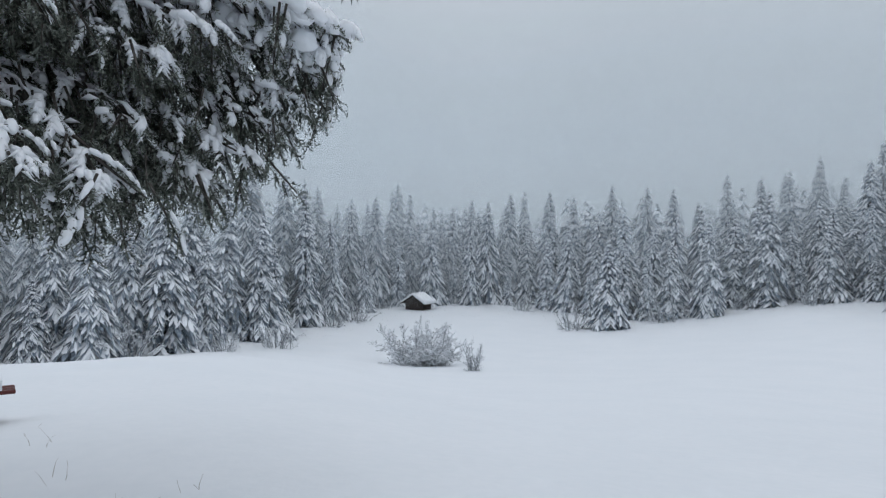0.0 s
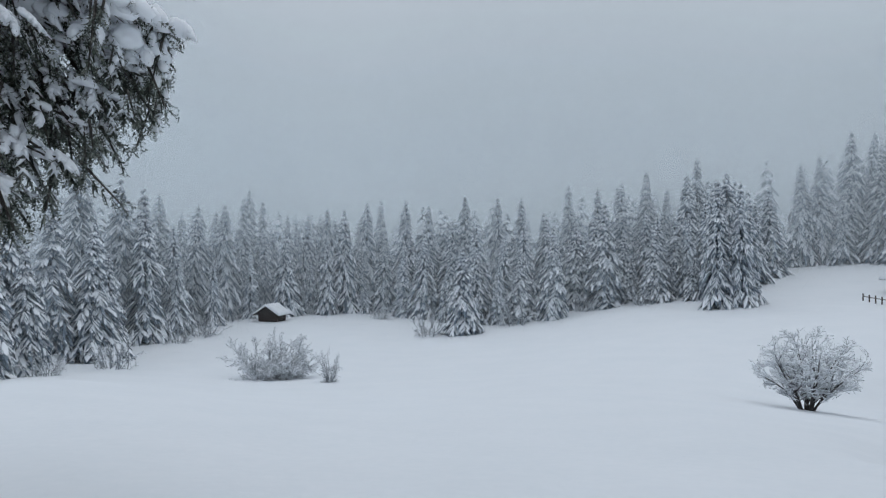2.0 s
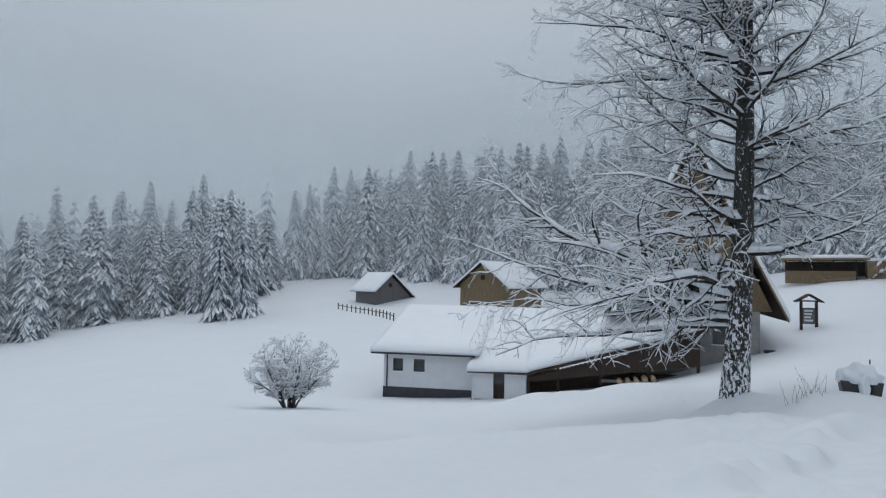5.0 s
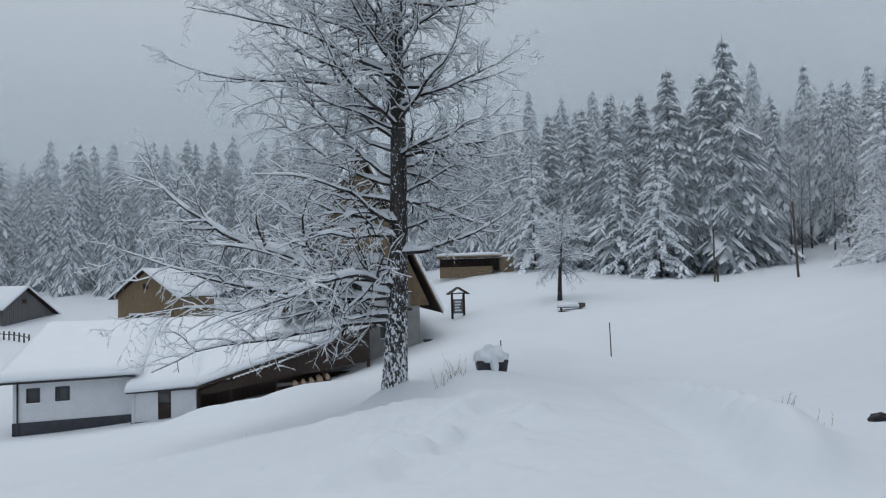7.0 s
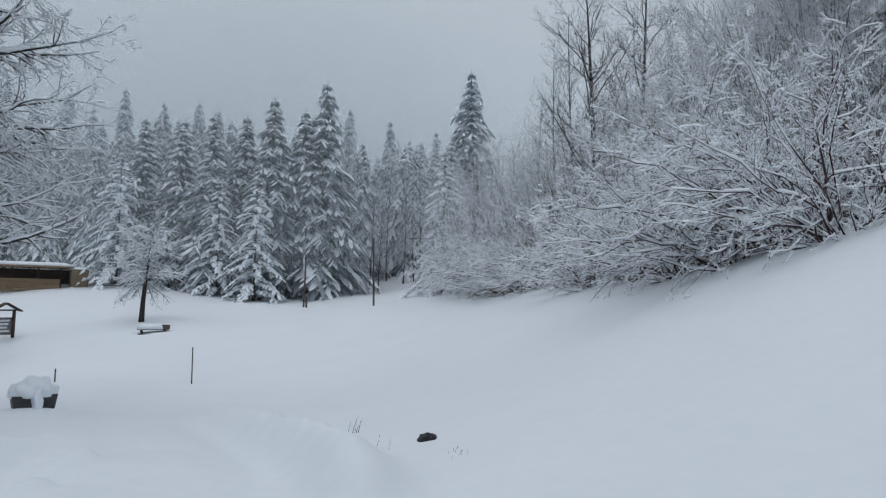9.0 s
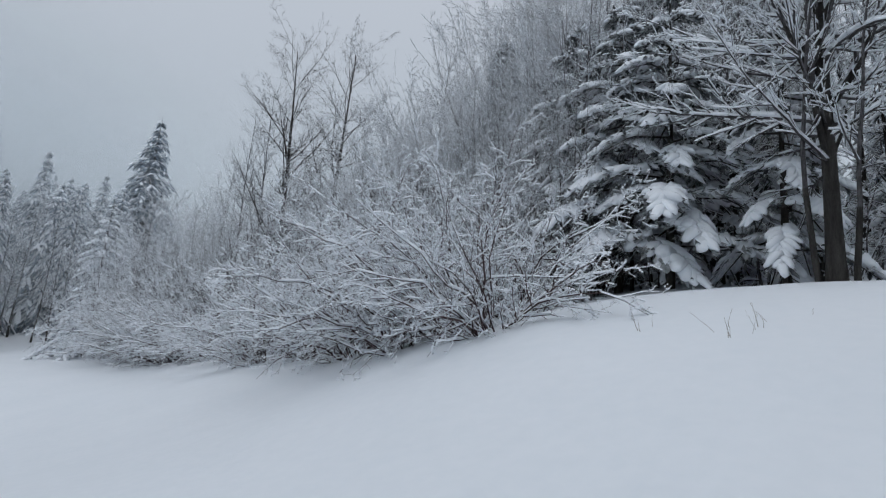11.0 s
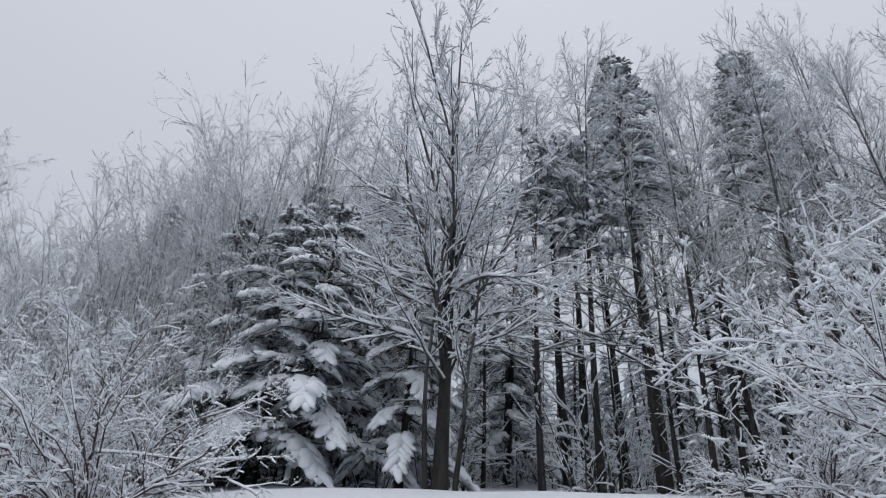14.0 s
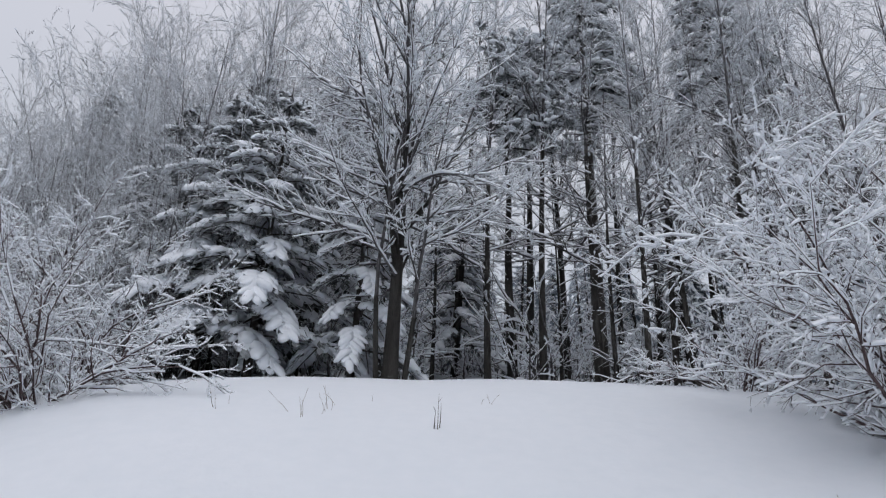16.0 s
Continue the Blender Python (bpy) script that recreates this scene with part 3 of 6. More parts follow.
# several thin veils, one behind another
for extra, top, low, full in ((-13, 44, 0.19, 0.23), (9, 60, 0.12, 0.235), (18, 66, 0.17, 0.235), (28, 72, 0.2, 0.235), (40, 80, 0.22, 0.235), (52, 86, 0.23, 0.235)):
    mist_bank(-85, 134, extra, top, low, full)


# ---- bare trees and shrubs ----
def grow(rng, out, p, d, r, length, level, spec):
    """Appends tapered segments of a branch and all that grows from it."""
    steps, kids, angle, ratio, lift, wob, start = spec[level]
    seg = length / steps
    for i in range(steps):
        d = (d + Vector((rng.gauss(0, wob), rng.gauss(0, wob), rng.gauss(0, wob) + lift / steps))).normalized()
        q = p + d * seg
        ra, rb = r * (1 - 0.9 * i / steps), r * (1 - 0.9 * (i + 1) / steps)
        out.append((*p, *q, ra, rb if level + 1 < len(spec) or i + 1 < steps else 0.0))
        if level + 1 < len(spec) and (i + 1) / steps > start:
            want = kids / (steps * (1 - start))
            for _ in range(int(want) + (rng.random() < want % 1)):
                side = d.cross(Vector((rng.gauss(0, 1), rng.gauss(0, 1), rng.gauss(0, 0.6)))).normalized()
                a = radians(angle) * rng.uniform(0.7, 1.25)
                k = p.lerp(q, rng.random())
                share = 1 - 0.55 * i / steps
                grow(rng, out, k, (d * math.cos(a) + side * math.sin(a)).normalized(), max(rb * 0.7, 0.003), length * ratio * share * rng.uniform(0.7, 1.2), level + 1, spec)
        p = q


def spikes(p0, p1, r0):
    """Slender three-sided cones for the last twigs."""
    v, f = tubes(p0, p1, r0, np.zeros(len(r0)), 3)
    v = v.reshape(-1, 6, 3)[:, :4].reshape(-1, 3)
    q = np.array([[0, 1, 3], [1, 2, 3], [2, 0, 3]])
    return v, (np.arange(len(r0))[:, None, None] * 4 + q[None]).reshape(-1, 3)


def twigs(p0, p1, r0, r1, k=3):
    """Triangles for branches, with the last twigs as spikes."""
    end = r1 <= 0
    v, f = tubes(p0[~end], p1[~end], r0[~end], r1[~end], k)
    f = np.concatenate([f[:, [0, 1, 2]], f[:, [0, 2, 3]]])
    return joined([(v, f), spikes(p0[end], p1[end], r0[end])]) if end.any() else (v, f)


def snow_on(s, amount, least, rng, most=0.8, share=1.0, clumpy=False):
    """Ridges of snow along the upper side of the flatter branches; clumpy snow breaks up into blobs on the twigs."""
    p0, p1, r0, r1 = s[:, :3], s[:, 3:6], s[:, 6], s[:, 7]
    d = p1 - p0
    steep = np.abs(d[:, 2]) / (np.linalg.norm(d, axis=1) + 1e-9)
    keep = (steep < most) & (rng.uniform(0, 1, len(s)) < share)
    end = r1 <= 0
    blob = None
    if clumpy:
        k = keep & end
        n = k.sum()
        ln = np.linalg.norm(d[k], axis=1)
        blob = dabs(p0[k] + d[k] * rng.uniform(0.25, 0.6, (n, 1)), d[k], np.minimum(ln * rng.uniform(0.5, 0.9, n), 0.24), least * rng.uniform(0.7, 1.7, n))
        keep = keep & ~end
    w = (1 - 0.6 * steep[keep]) * rng.uniform(0.5, 1.6, keep.sum()) * np.where(r1[keep] > 0, 1, 0.75)
    w2 = w * rng.uniform(0.6, 1.4, keep.sum()) if clumpy else w
    a, b = (least + amount * r0[keep]) * w, (least + amount * r1[keep]) * w2
    lift = np.array([0, 0, 1.0])
    p0, p1 = p0[keep] + lift * (r0[keep] * 0.75 + a * 0.5)[:, None], p1[keep] + lift * (r1[keep] * 0.75 + b * 0.5)[:, None]
    out = twigs(p0, p1, a, np.where(r1[keep] > 0, b, 0))
    return joined([out, blob]) if clumpy else out


def bare_tree(name, label, category, group, segs, seed, bark=TWIG, amount=0.55, least=0.010, most=0.8, share=1.0, trunk=0.06, thin=0.0, stem=None, clumpy=False):
    """A thing with trunk, branches and snow from a list of segments."""
    s = np.array(segs)
    root = thing(name, label, category, group)
    big = s[:, 6] > trunk
    if big.any():
        net("trunk", *tubes(s[big, :3], s[big, 3:6], s[big, 6], s[big, 7], 9), stem or WOOD_BARK, root, True)
    low = s[~big]
    tagged(net("crown", *twigs(low[:, :3], low[:, 3:6], low[:, 6] + thin, np.where(low[:, 7] > 0, low[:, 7] + thin, 0)), bark, root), kind="stuff")
    tagged(net("snow_load", *snow_on(s, amount, least, np.random.default_rng(seed), most, share, clumpy), SNOW_TREE, root), kind="stuff")
    return root


def lime_segments(seed):
    rng = random.Random(seed)
    out = []
    h, p = 17.0, Vector((0, 0, -0.5))
    n = 26
    for i in range(n):
        t, t2 = i / n, (i + 1) / n
        z = -0.5 + (h + 0.5) * t2
        q = Vector((0.036 * z + 0.08 * math.sin(6 * t2), 0.12 * math.sin(4 * t2), z))
        ra, rb = [0.33 * (1 - 0.8 * a) + 0.12 * math.exp(-a * 22) for a in (t, t2)]
        out.append((*p, *q, ra, rb))
        if q.z > 1.6:
            for k in range(3 if t < 0.35 else 6):
                a = rng.uniform(0, 2 * math.pi)
                if k == 0:
                    a = math.pi + rng.gauss(0, 0.5)
                if math.cos(a) > 0.1 and t < 0.24:
                    continue
                low = max(0.0, 1 - t / 0.3)
                e = rng.uniform(-0.05, 0.32) * (1 - low) + 0.1 * low + rng.uniform(0, 0.35) * t
                ln = (5.2 - 2.2 * t) * (1.1 - 0.28 * math.cos(a)) * rng.uniform(0.7, 1.02)
                spec = [(11, 14 if t < 0.35 else 11, 46, 0.36, rng.uniform(-0.2, 0.35), 0.12, 0.18), (5, 5, 42, 0.46, -0.3, 0.19, 0.15), (3, 2.2, 40, 0.55, -0.35, 0.22, 0.0), (2, 0, 0, 0, -0.3, 0.2, 0)]
                grow(rng, out, p.lerp(q, rng.random()), Vector((math.cos(a), math.sin(a), e)).normalized(), min(rb * rng.uniform(0.18, 0.36), 0.062), ln * 1.08, 0, spec)
        p = q
    # the long low limbs that reach over the roof, and a shorter one opposite
    for z, d, r, ln, lift, kids in ((2.5, (-1, -0.2, 0.22), 0.125, 8.6, -0.02, 26), (3.3, (-1, 0.35, 0.08), 0.10, 6.2, 0.05, 22), (2.0, (-1, -0.45, 0.12), 0.085, 7.0, -0.3, 20), (4.2, (-1, 0.5, 0.12), 0.08, 5.6, 0.05, 18),
                                    (3.7, (1, -0.25, 0.12), 0.075, 3.6, 0.1, 10), (5.2, (1, 0.3, 0.5), 0.06, 3.4, 0.2, 10), (2.8, (-0.5, -1, 0.2), 0.085, 6.0, -0.1, 18)):
        grow(rng, out, Vector((0.036 * z, 0.05, z)), Vector(d).normalized(), r, ln, 0,
             [(14, kids, 44, 0.30, lift, 0.10, 0.12), (5, 5, 42, 0.46, -0.3, 0.19, 0.15), (3, 2.2, 40, 0.55, -0.35, 0.22, 0.0), (2, 0, 0, 0, -0.3, 0.2, 0)])
    return [q for q in out if q[5] > 0.7 or math.hypot(q[3], q[4]) < 1.2]


FINE = [(6, 8.5, 34, 0.42, 0.4, 0.08, 0.15), (3, 5.2, 36, 0.5, 0.25, 0.12, 0.0), (1, 0, 0, 0, 0, 0.1, 0)]
WEEP = [(6, 9, 50, 0.36, -0.5, 0.1, 0.1), (3, 5, 45, 0.5, -0.3, 0.13, 0.0), (1, 0, 0, 0, 0, 0.1, 0)]
SHORT = [(3, 5, 45, 0.5, 0.0, 0.12, 0.0), (1, 0, 0, 0, 0, 0.1, 0)]
FULL = [(7, 9, 40, 0.38, 0.35, 0.09, 0.2), (4, 6, 40, 0.42, 0.2, 0.12, 0.1), (2, 3, 38, 0.5, 0.1, 0.15, 0.0), (1, 0, 0, 0, 0, 0.1, 0)]


def maple_segments(seed, h=16.0, r=0.22, limbs=30, fork=0.22, reach=0.36, spread=50, spec=FULL, tilt=0):
    rng = random.Random(seed)
    out = []
    n, p = 16, Vector((0, 0, -0.4))
    bend = rng.uniform(0, 6.28)
    for i in range(n):
        t, t2 = i / n, (i + 1) / n
        q = Vector((0.3 * math.sin(2.5 * t2 + bend) - 0.3 * math.sin(bend), 0.3 * math.cos(2 * t2 + bend) - 0.3 * math.cos(bend), -0.4 + h * t2))
        ra, rb = [r * (1 - 0.88 * a) + 0.25 * r * math.exp(-a * 20) for a in (t, t2)]
        out.append((*p, *q, ra, rb))
        if t2 > fork:
            for _ in range(max(1, round(limbs / (n * (1 - fork))))):
                a, e = rng.uniform(0, 6.28), radians((spread + tilt * (0.5 - t)) * rng.uniform(0.75, 1.25))
                grow(rng, out, p.lerp(q, rng.random()), Vector((math.cos(a) * math.sin(e), math.sin(a) * math.sin(e), math.cos(e))), rb * rng.uniform(0.35, 0.6),
                     h * reach * rng.uniform(0.7, 1.15) * (1.05 - 0.6 * t), 0, spec)
        p = q
    return out


def spreading_segments(seed, h=17.0, r=0.2):
    """Steep leaders above long, nearly level limbs that arch outwards."""
    rng = random.Random(seed)
    out = []
    n, p = 18, Vector((0, 0, -0.4))
    spec = [(12, 13, 36, 0.34, 0.16, 0.07, 0.14), (5, 5, 36, 0.42, 0.18, 0.09, 0.1), (3, 2.4, 34, 0.5, 0.12, 0.12, 0.0), (1, 0, 0, 0, 0, 0.1, 0)]
    rise = [(12, 11, 36, 0.30, 0.32, 0.06, 0.2)] + spec[1:]
    for i in range(n):
        t2 = (i + 1) / n
        q = Vector((0.25 * math.sin(3 * t2), 0.2 * math.sin(4 * t2), -0.4 + h * t2))
        ra, rb = [r * (1 - 0.92 * a ** 0.75) + 0.3 * r * math.exp(-a * 22) for a in (i / n, t2)]
        out.append((*p, *q, ra, rb))
        if q.z > 2.6:
            for _ in range(5 if q.z < 7.5 else 1):
                a = rng.uniform(0, 6.28)
                e = radians(rng.uniform(66, 94) - 2.2 * q.z)
                ln = rng.uniform(4.2, 7.0) * (1.1 - 0.035 * q.z)
                grow(rng, out, p.lerp(q, rng.random()), Vector((math.cos(a) * math.sin(e), math.sin(a) * math.sin(e), math.cos(e))), min(rb * 0.5, rng.uniform(0.026, 0.055)), ln, 0, spec)
        if 3.2 < q.z < 10:
            for _ in range(2):
                a, e = 2.4 * len(out) % 6.28, radians(rng.uniform(20, 52))
                grow(rng, out, p.lerp(q, rng.random()), Vector((math.cos(a) * math.sin(e), math.sin(a) * math.sin(e), math.cos(e))), min(rb * 0.7, 0.085), rng.uniform(5.0, 7.6), 0, rise)
        p = q
    for dx, dy, hh in ((0.28, -0.1, 10), (-0.2, 0.3, 8)):
        grow(rng, out, Vector((dx, dy, -0.4)), Vector((dx * 0.25, dy * 0.25, 1)).normalized(), 0.075, hh, 0, [(12, 12, 40, 0.25, 0.1, 0.05, 0.35)] + spec[1:])
    return out


def shrub_segments(seed, h=5.5, stems=16, lean=(0, 0), open_=0.75, kids=12, twig=4, arch=0.12, root=0.35, thick=1.0, wob=0.11, low=0.6, angle=40):
    rng = random.Random(seed)
    out = []
    for i in range(stems):
        a = 2 * math.pi * (i + rng.random()) / stems
        o = rng.uniform(0.2, 1.0) * open_
        spec = [(9, kids, angle, 0.34, -arch * (0.4 + 1.3 * o / max(open_, 0.1)), wob, 0.10), (4, twig, angle + 5, 0.42, 0.05, 0.22, 0.1), (2, 3, angle + 5, 0.55, 0, 0.25, 0), (1, 0, 0, 0, 0, 0.1, 0)]
        hx, hy = math.cos(a) * o + lean[0], math.sin(a) * o + lean[1]
        cap = min(1.0, 1.2 / max(math.hypot(hx, hy), 0.01))
        d = Vector((hx * cap, hy * cap, 1)).normalized()
        b = Vector((math.cos(a), math.sin(a), 0)) * root * rng.uniform(0.1, 1.0) ** 0.6
        grow(rng, out, b - Vector((0, 0, 0.15)), d, thick * rng.uniform(0.015, 0.036), h * rng.uniform(low, 1.1) * (1.1 - 0.3 * o), 0, spec)
    return out


# the big lime before the farmhouse
lime = bare_tree("lime_tree", "large bare lime tree with snow along every branch", "tree", "", lime_segments(5), 5, LIME_BARK, 1.5, 0.0095, 0.95, trunk=0.12, stem=PLASTERED)
stand(lime, *at(78.3, 17.0), -78, 1, 0.2)

# bushes and small trees on the meadow
b1 = bare_tree("bush", "round leafless bush thick with snow on the meadow", "bush", "bushes on the meadow", shrub_segments(21, 4.1, 56, open_=0.85, kids=12, twig=4, arch=0.3, root=1.8, wob=0.16), 21, FROST_TWIG, 0.5, 0.040, thin=0.010)
stand(b1, *at(-3.4, 56), 0, 1.0)
b2 = bare_tree("bush", "small upright broom-shaped bush on the meadow", "bush", "bushes on the meadow", shrub_segments(22, 2.4, 16, open_=0.35, kids=7, twig=3), 22, FROST_TWIG, 0.4, 0.016, thin=0.006)
stand(b2, *at(1.1, 50), 0, 1)


def apple_segments(seed, h=5.2):
    """Several stems from one foot and a round crown."""
    rng = random.Random(seed)
    out = []
    spec = [(8, 18, 52, 0.42, 0.25, 0.14, 0.2), (4, 7, 46, 0.45, 0.0, 0.16, 0.1), (2, 3, 40, 0.5, 0, 0.15, 0), (1, 0, 0, 0, 0, 0.1, 0)]
    for i in range(11):
        a = 2 * math.pi * (i + rng.uniform(0, 0.7)) / 11
        o = (0.25, 0.6, 1.0)[i % 3]
        p = Vector((math.cos(a) * 0.2, math.sin(a) * 0.2, -0.2))
        grow(rng, out, p, Vector((math.cos(a) * o, math.sin(a) * o, 1)).normalized(), rng.uniform(0.05, 0.09), h * 0.92, 0, spec)

    def inside(q):
        return math.hypot(q[0], q[1]) ** 2 / 8.4 + (q[2] - 2.75) ** 2 / 5.0 < 1 + 0.12 * math.sin(3 * q[0] + 2 * q[1])
    return [q for q in out if inside(q[3:6]) and q[5] > 0.9 + 0.2 * math.sin(5 * q[0] + 4 * q[1]) or q[6] > 0.045 and q[5] < 2.0]


apple = bare_tree("apple_tree", "round many-stemmed apple tree covered in snow", "tree", "", apple_segments(8), 8, FROST_TWIG, 0.5, 0.034, thin=0.004, trunk=0.03, stem=TWIG)
stand(apple, *at(40.35, 34), 30, 0.84, 0.1)

small = bare_tree("young_tree", "slim bare tree with snowy drooping branches", "tree", "", maple_segments(31, 6.6, 0.19, 54, 0.45, 0.6, 85, WEEP, 40), 31, FROST_TWIG, 0.5, 0.024, thin=0.004)
stand(small, *at(93.5, 53), 0, 1.15)

edge_bush = bare_tree("edge_bush", "rimed leafless bush at the foot of the spruces", "bush", "bushes at the forest edge", shrub_segments(23, 2.8, 16, open_=0.9, kids=7, twig=2, arch=0.25, root=1.3), 23, FROST_TWIG, 0.5, 0.03, thin=0.014)
stand(edge_bush, *at(10.2, 89), 0, 1.2)
for az, r, sz in ((18, 94, 1.5), (29, 101, 1.2), (-9, 96, 1.3), (-11, 90, 1.0), (-16, 66, 1.1), (-20.5, 57, 0.8), (-28, 52, 1.2), (24, 101, 1.0), (-7, 112, 1.2), (6, 112, 1.0)):
    again(edge_bush, *at(az, r), az * 40, sz)

# hazel thicket along the wood's edge
HAZEL = "hazel thicket at the wood's edge"
HZ = "dense leafless hazel shrub, every twig carrying snow"
hazels = [bare_tree("hazel_shrub", HZ, "shrub", HAZEL, shrub_segments(40 + i, 5.4, 21, ln, 1.15, 11, 4.4, 0.26, thick=1.1, wob=0.21), 40 + i, HAZEL_BARK, 1.1, 0.0175, 0.985, 0.64, clumpy=True) for i, ln in enumerate(((0.3, 0.45), (0.4, 0.5), (0.3, 0.35)))]
first = set()
rng = random.Random(11)
for k, (az, r, sz) in enumerate(((150, 11.6, 0.74), (147, 13.6, 0.92), (143, 16, 1.0), (139, 18.6, 0.95), (135.5, 21.5, 0.9), (132, 25, 0.9), (147, 18, 1.1), (141, 22, 1.1), (153, 15.5, 1.0),
                                 (206, 11.5, 0.7), (216, 11, 1.0), (131, 29, 1.05), (128.5, 34, 1.2), (126, 39, 1.25), (123.5, 45, 1.3), (130, 36, 1.2), (126.5, 44, 1.35), (121.5, 52, 1.3), (124.5, 40, 1.2), (122.3, 47, 1.25))):
    ob = hazels[k % 3]
    x, y = at(az, r)
    turn = rng.uniform(-25, 25) + (0 if az < 180 else 125)
    if ob.name in first:
        again(ob, x, y, turn, sz, 0.1)
    else:
        first.add(ob.name)
        stand(ob, x, y, turn, sz, 0.1)

close = bare_tree("hazel_shrub", "big leafless hazel fanning from one dark stool, twigs snowy", "shrub", HAZEL, shrub_segments(47, 5.6, 30, (-0.25, 0.1), 1.2, 15, 4.5, 0.16, thick=1.3, wob=0.14), 47, HAZEL_BARK, 1.1, 0.019, 0.985, 0.72, clumpy=True)
stand(close, *at(220.5, 7.9), 55, 0.84, 0.1)
again(close, *at(226, 9.5), 175, 1.0, 0.1)

# broadleaf trees of the wood
WOOD = "bare broadleaf trees of the wood"
maple = bare_tree("maple_tree", "tall bare maple with snow on its spreading limbs", "tree", WOOD, spreading_segments(51), 51, DUSTED_TWIG, 1.5, 0.018, 0.95, 0.8, clumpy=True)
stand(maple, *at(177.3, 15.6), 40, 1.0)
woods = [bare_tree("bare_tree", "slender bare woodland tree dusted with snow", "tree", WOOD, maple_segments(52 + i, 15, 0.095, lm, fk, 0.25, sp, FINE, 10), 52 + i, DUSTED_TWIG, 0.6, 0.011, 0.88, 0.85)
         for i, (lm, fk, sp) in enumerate(((40, 0.30, 42), (36, 0.4, 46), (44, 0.12, 54)))]
woods.append(bare_tree("bare_tree", "dark bare woodland tree with thin snow on its twigs", "tree", WOOD, maple_segments(59, 15, 0.10, 40, 0.28, 0.27, 52, FINE, 20), 59, DUSTED_TWIG, 0.8, 0.016, 0.93, 0.8))
LINE_AZ = np.array([118, 125, 131, 135, 140, 145, 149, 153, 158, 163, 175, 186, 194, 207, 214, 223])
LINE_EL = np.array([14, 17, 28, 29.5, 26, 32, 36, 39, 42, 46, 48, 47, 49, 46, 46, 43])


def tree_height(az, r, share=1.0):
    """How tall a tree there has to be for its top to lie on the wood's outline."""
    return max(3.0, share * (r * math.tan(radians(float(np.interp(az, LINE_AZ, LINE_EL)))) - gz(*at(az, r))))


ash = bare_tree("ash_tree", "open-crowned bare ash with hardly any snow", "tree", WOOD, maple_segments(58, 15, 0.17, 34, 0.3, 0.36, 46, FULL), 58, TWIG, 0.4, 0.005, 0.7, 0.5)
stand(ash, *at(132, 36), 0, tree_height(132, 36) / 15, 0.1)
again(ash, *at(135.6, 36), 130, tree_height(135.6, 36) / 15, 0.1)
thickets = [bare_tree("tall_hazel", "tall thicket of slender rising stems with fine snowy twigs", "shrub", HAZEL, shrub_segments(65 + i, 11, 24, open_=op, kids=18, twig=4.5, arch=-0.08, root=1.6, thick=1.3, wob=0.05, low=0.78, angle=27), 65 + i, DUSTED_TWIG, 0.7, 0.010, 0.96, 0.85)
            for i, op in enumerate((0.45, 0.6))]
for k, (az, r, share) in enumerate(((162.5, 23, 0.96), (160, 26, 1.0), (157.5, 23, 0.93), (155, 26, 1.0), (152.5, 23, 0.92), (150, 27, 1.0), (147.5, 23.5, 0.92), (145, 28, 1.0), (142.5, 25, 0.9), (140, 30, 0.98), (137.5, 28, 0.85),
                                    (165, 27, 0.98), (135, 33, 0.8), (158.5, 20, 0.72), (153.5, 19.5, 0.68), (148.5, 19, 0.66), (143, 20, 0.66), (139, 23, 0.7), (168, 26, 0.95), (161, 30, 1.02), (156, 31, 1.02), (151, 31, 1.02), (146, 32, 1.02), (141.5, 33, 1.0), (137, 35, 0.95), (166.5, 31, 1.0),
                                    (129.5, 38, 0.85), (127, 42, 1.0), (124.5, 46, 1.1), (122.3, 52, 1.15), (131.5, 34, 0.8), (125.5, 50, 1.15), (120.5, 58, 1.1), (123.4, 44, 0.9))):
    x, y = at(az, r)
    (stand if k < 2 else again)(thickets[k % 2], x, y, rng.uniform(0, 360), tree_height(az, r, share) / 17.5, 0.1)
first = set()
for k, (az, r, h) in enumerate(((191.5, 19, 1), (194, 22, 1), (196.5, 18.5, 1), (200, 16.5, 1), (208.5, 16, 1), (212, 17, 1), (186.5, 18.5, 1), (204, 17.5, 1), (173, 25, 0), (202.5, 18, 1), (206, 19, 0), (215, 18, 1), (219, 16, 0), (180, 27, 0),
                                (159, 27, 0), (151, 27, 0), (145, 30, 0), (141, 31, 0), (154, 31, 0), (166, 27, 0), (164.5, 24, 0), (139.5, 32, 0),
                                (129, 38, 0), (125, 42, 0), (122, 48, 0), (138, 34, 0), (123, 52, 0), (124.5, 46, 0), (121.6, 54, 0), (127, 40, 0), (130.5, 40, 0), (204, 24, 1), (184, 24, 1), (199, 26, 0), (211, 23, 1), (214, 20, 1), (217, 21, 1), (220, 19, 1), (222.5, 21, 1), (213, 25, 1), (218, 25, 1), (224, 18, 1))):
    ob = woods[2 if 121 < az < 131 else 3 if h == 1 else k % 3]
    h = tree_height(az, r, (0.96, 0.84, 0.91, 0.8)[k % 4] + (0.08 if h == 1 else 0))
    x, y = at(az, r)
    if ob.name in first:
        again(ob, x, y, rng.uniform(0, 360), h / 15, 0.1)
    else:
        first.add(ob.name)
        stand(ob, x, y, rng.uniform(0, 360), h / 15, 0.1)
for k, (az, r, h) in enumerate(((110, 80, 16), (112, 78, 15), (113.5, 84, 17), (115, 80, 15), (116.5, 86, 17), (111, 90, 18), (114, 92, 18), (117.5, 80, 15), (109.5, 86, 17), (112.8, 73, 12), (116, 72, 11), (118.6, 76, 14))):
    x, y = at(az, r)
    again(woods[(0, 2, 3)[k % 3]], x, y, rng.uniform(0, 360), h / 15, 0.1)


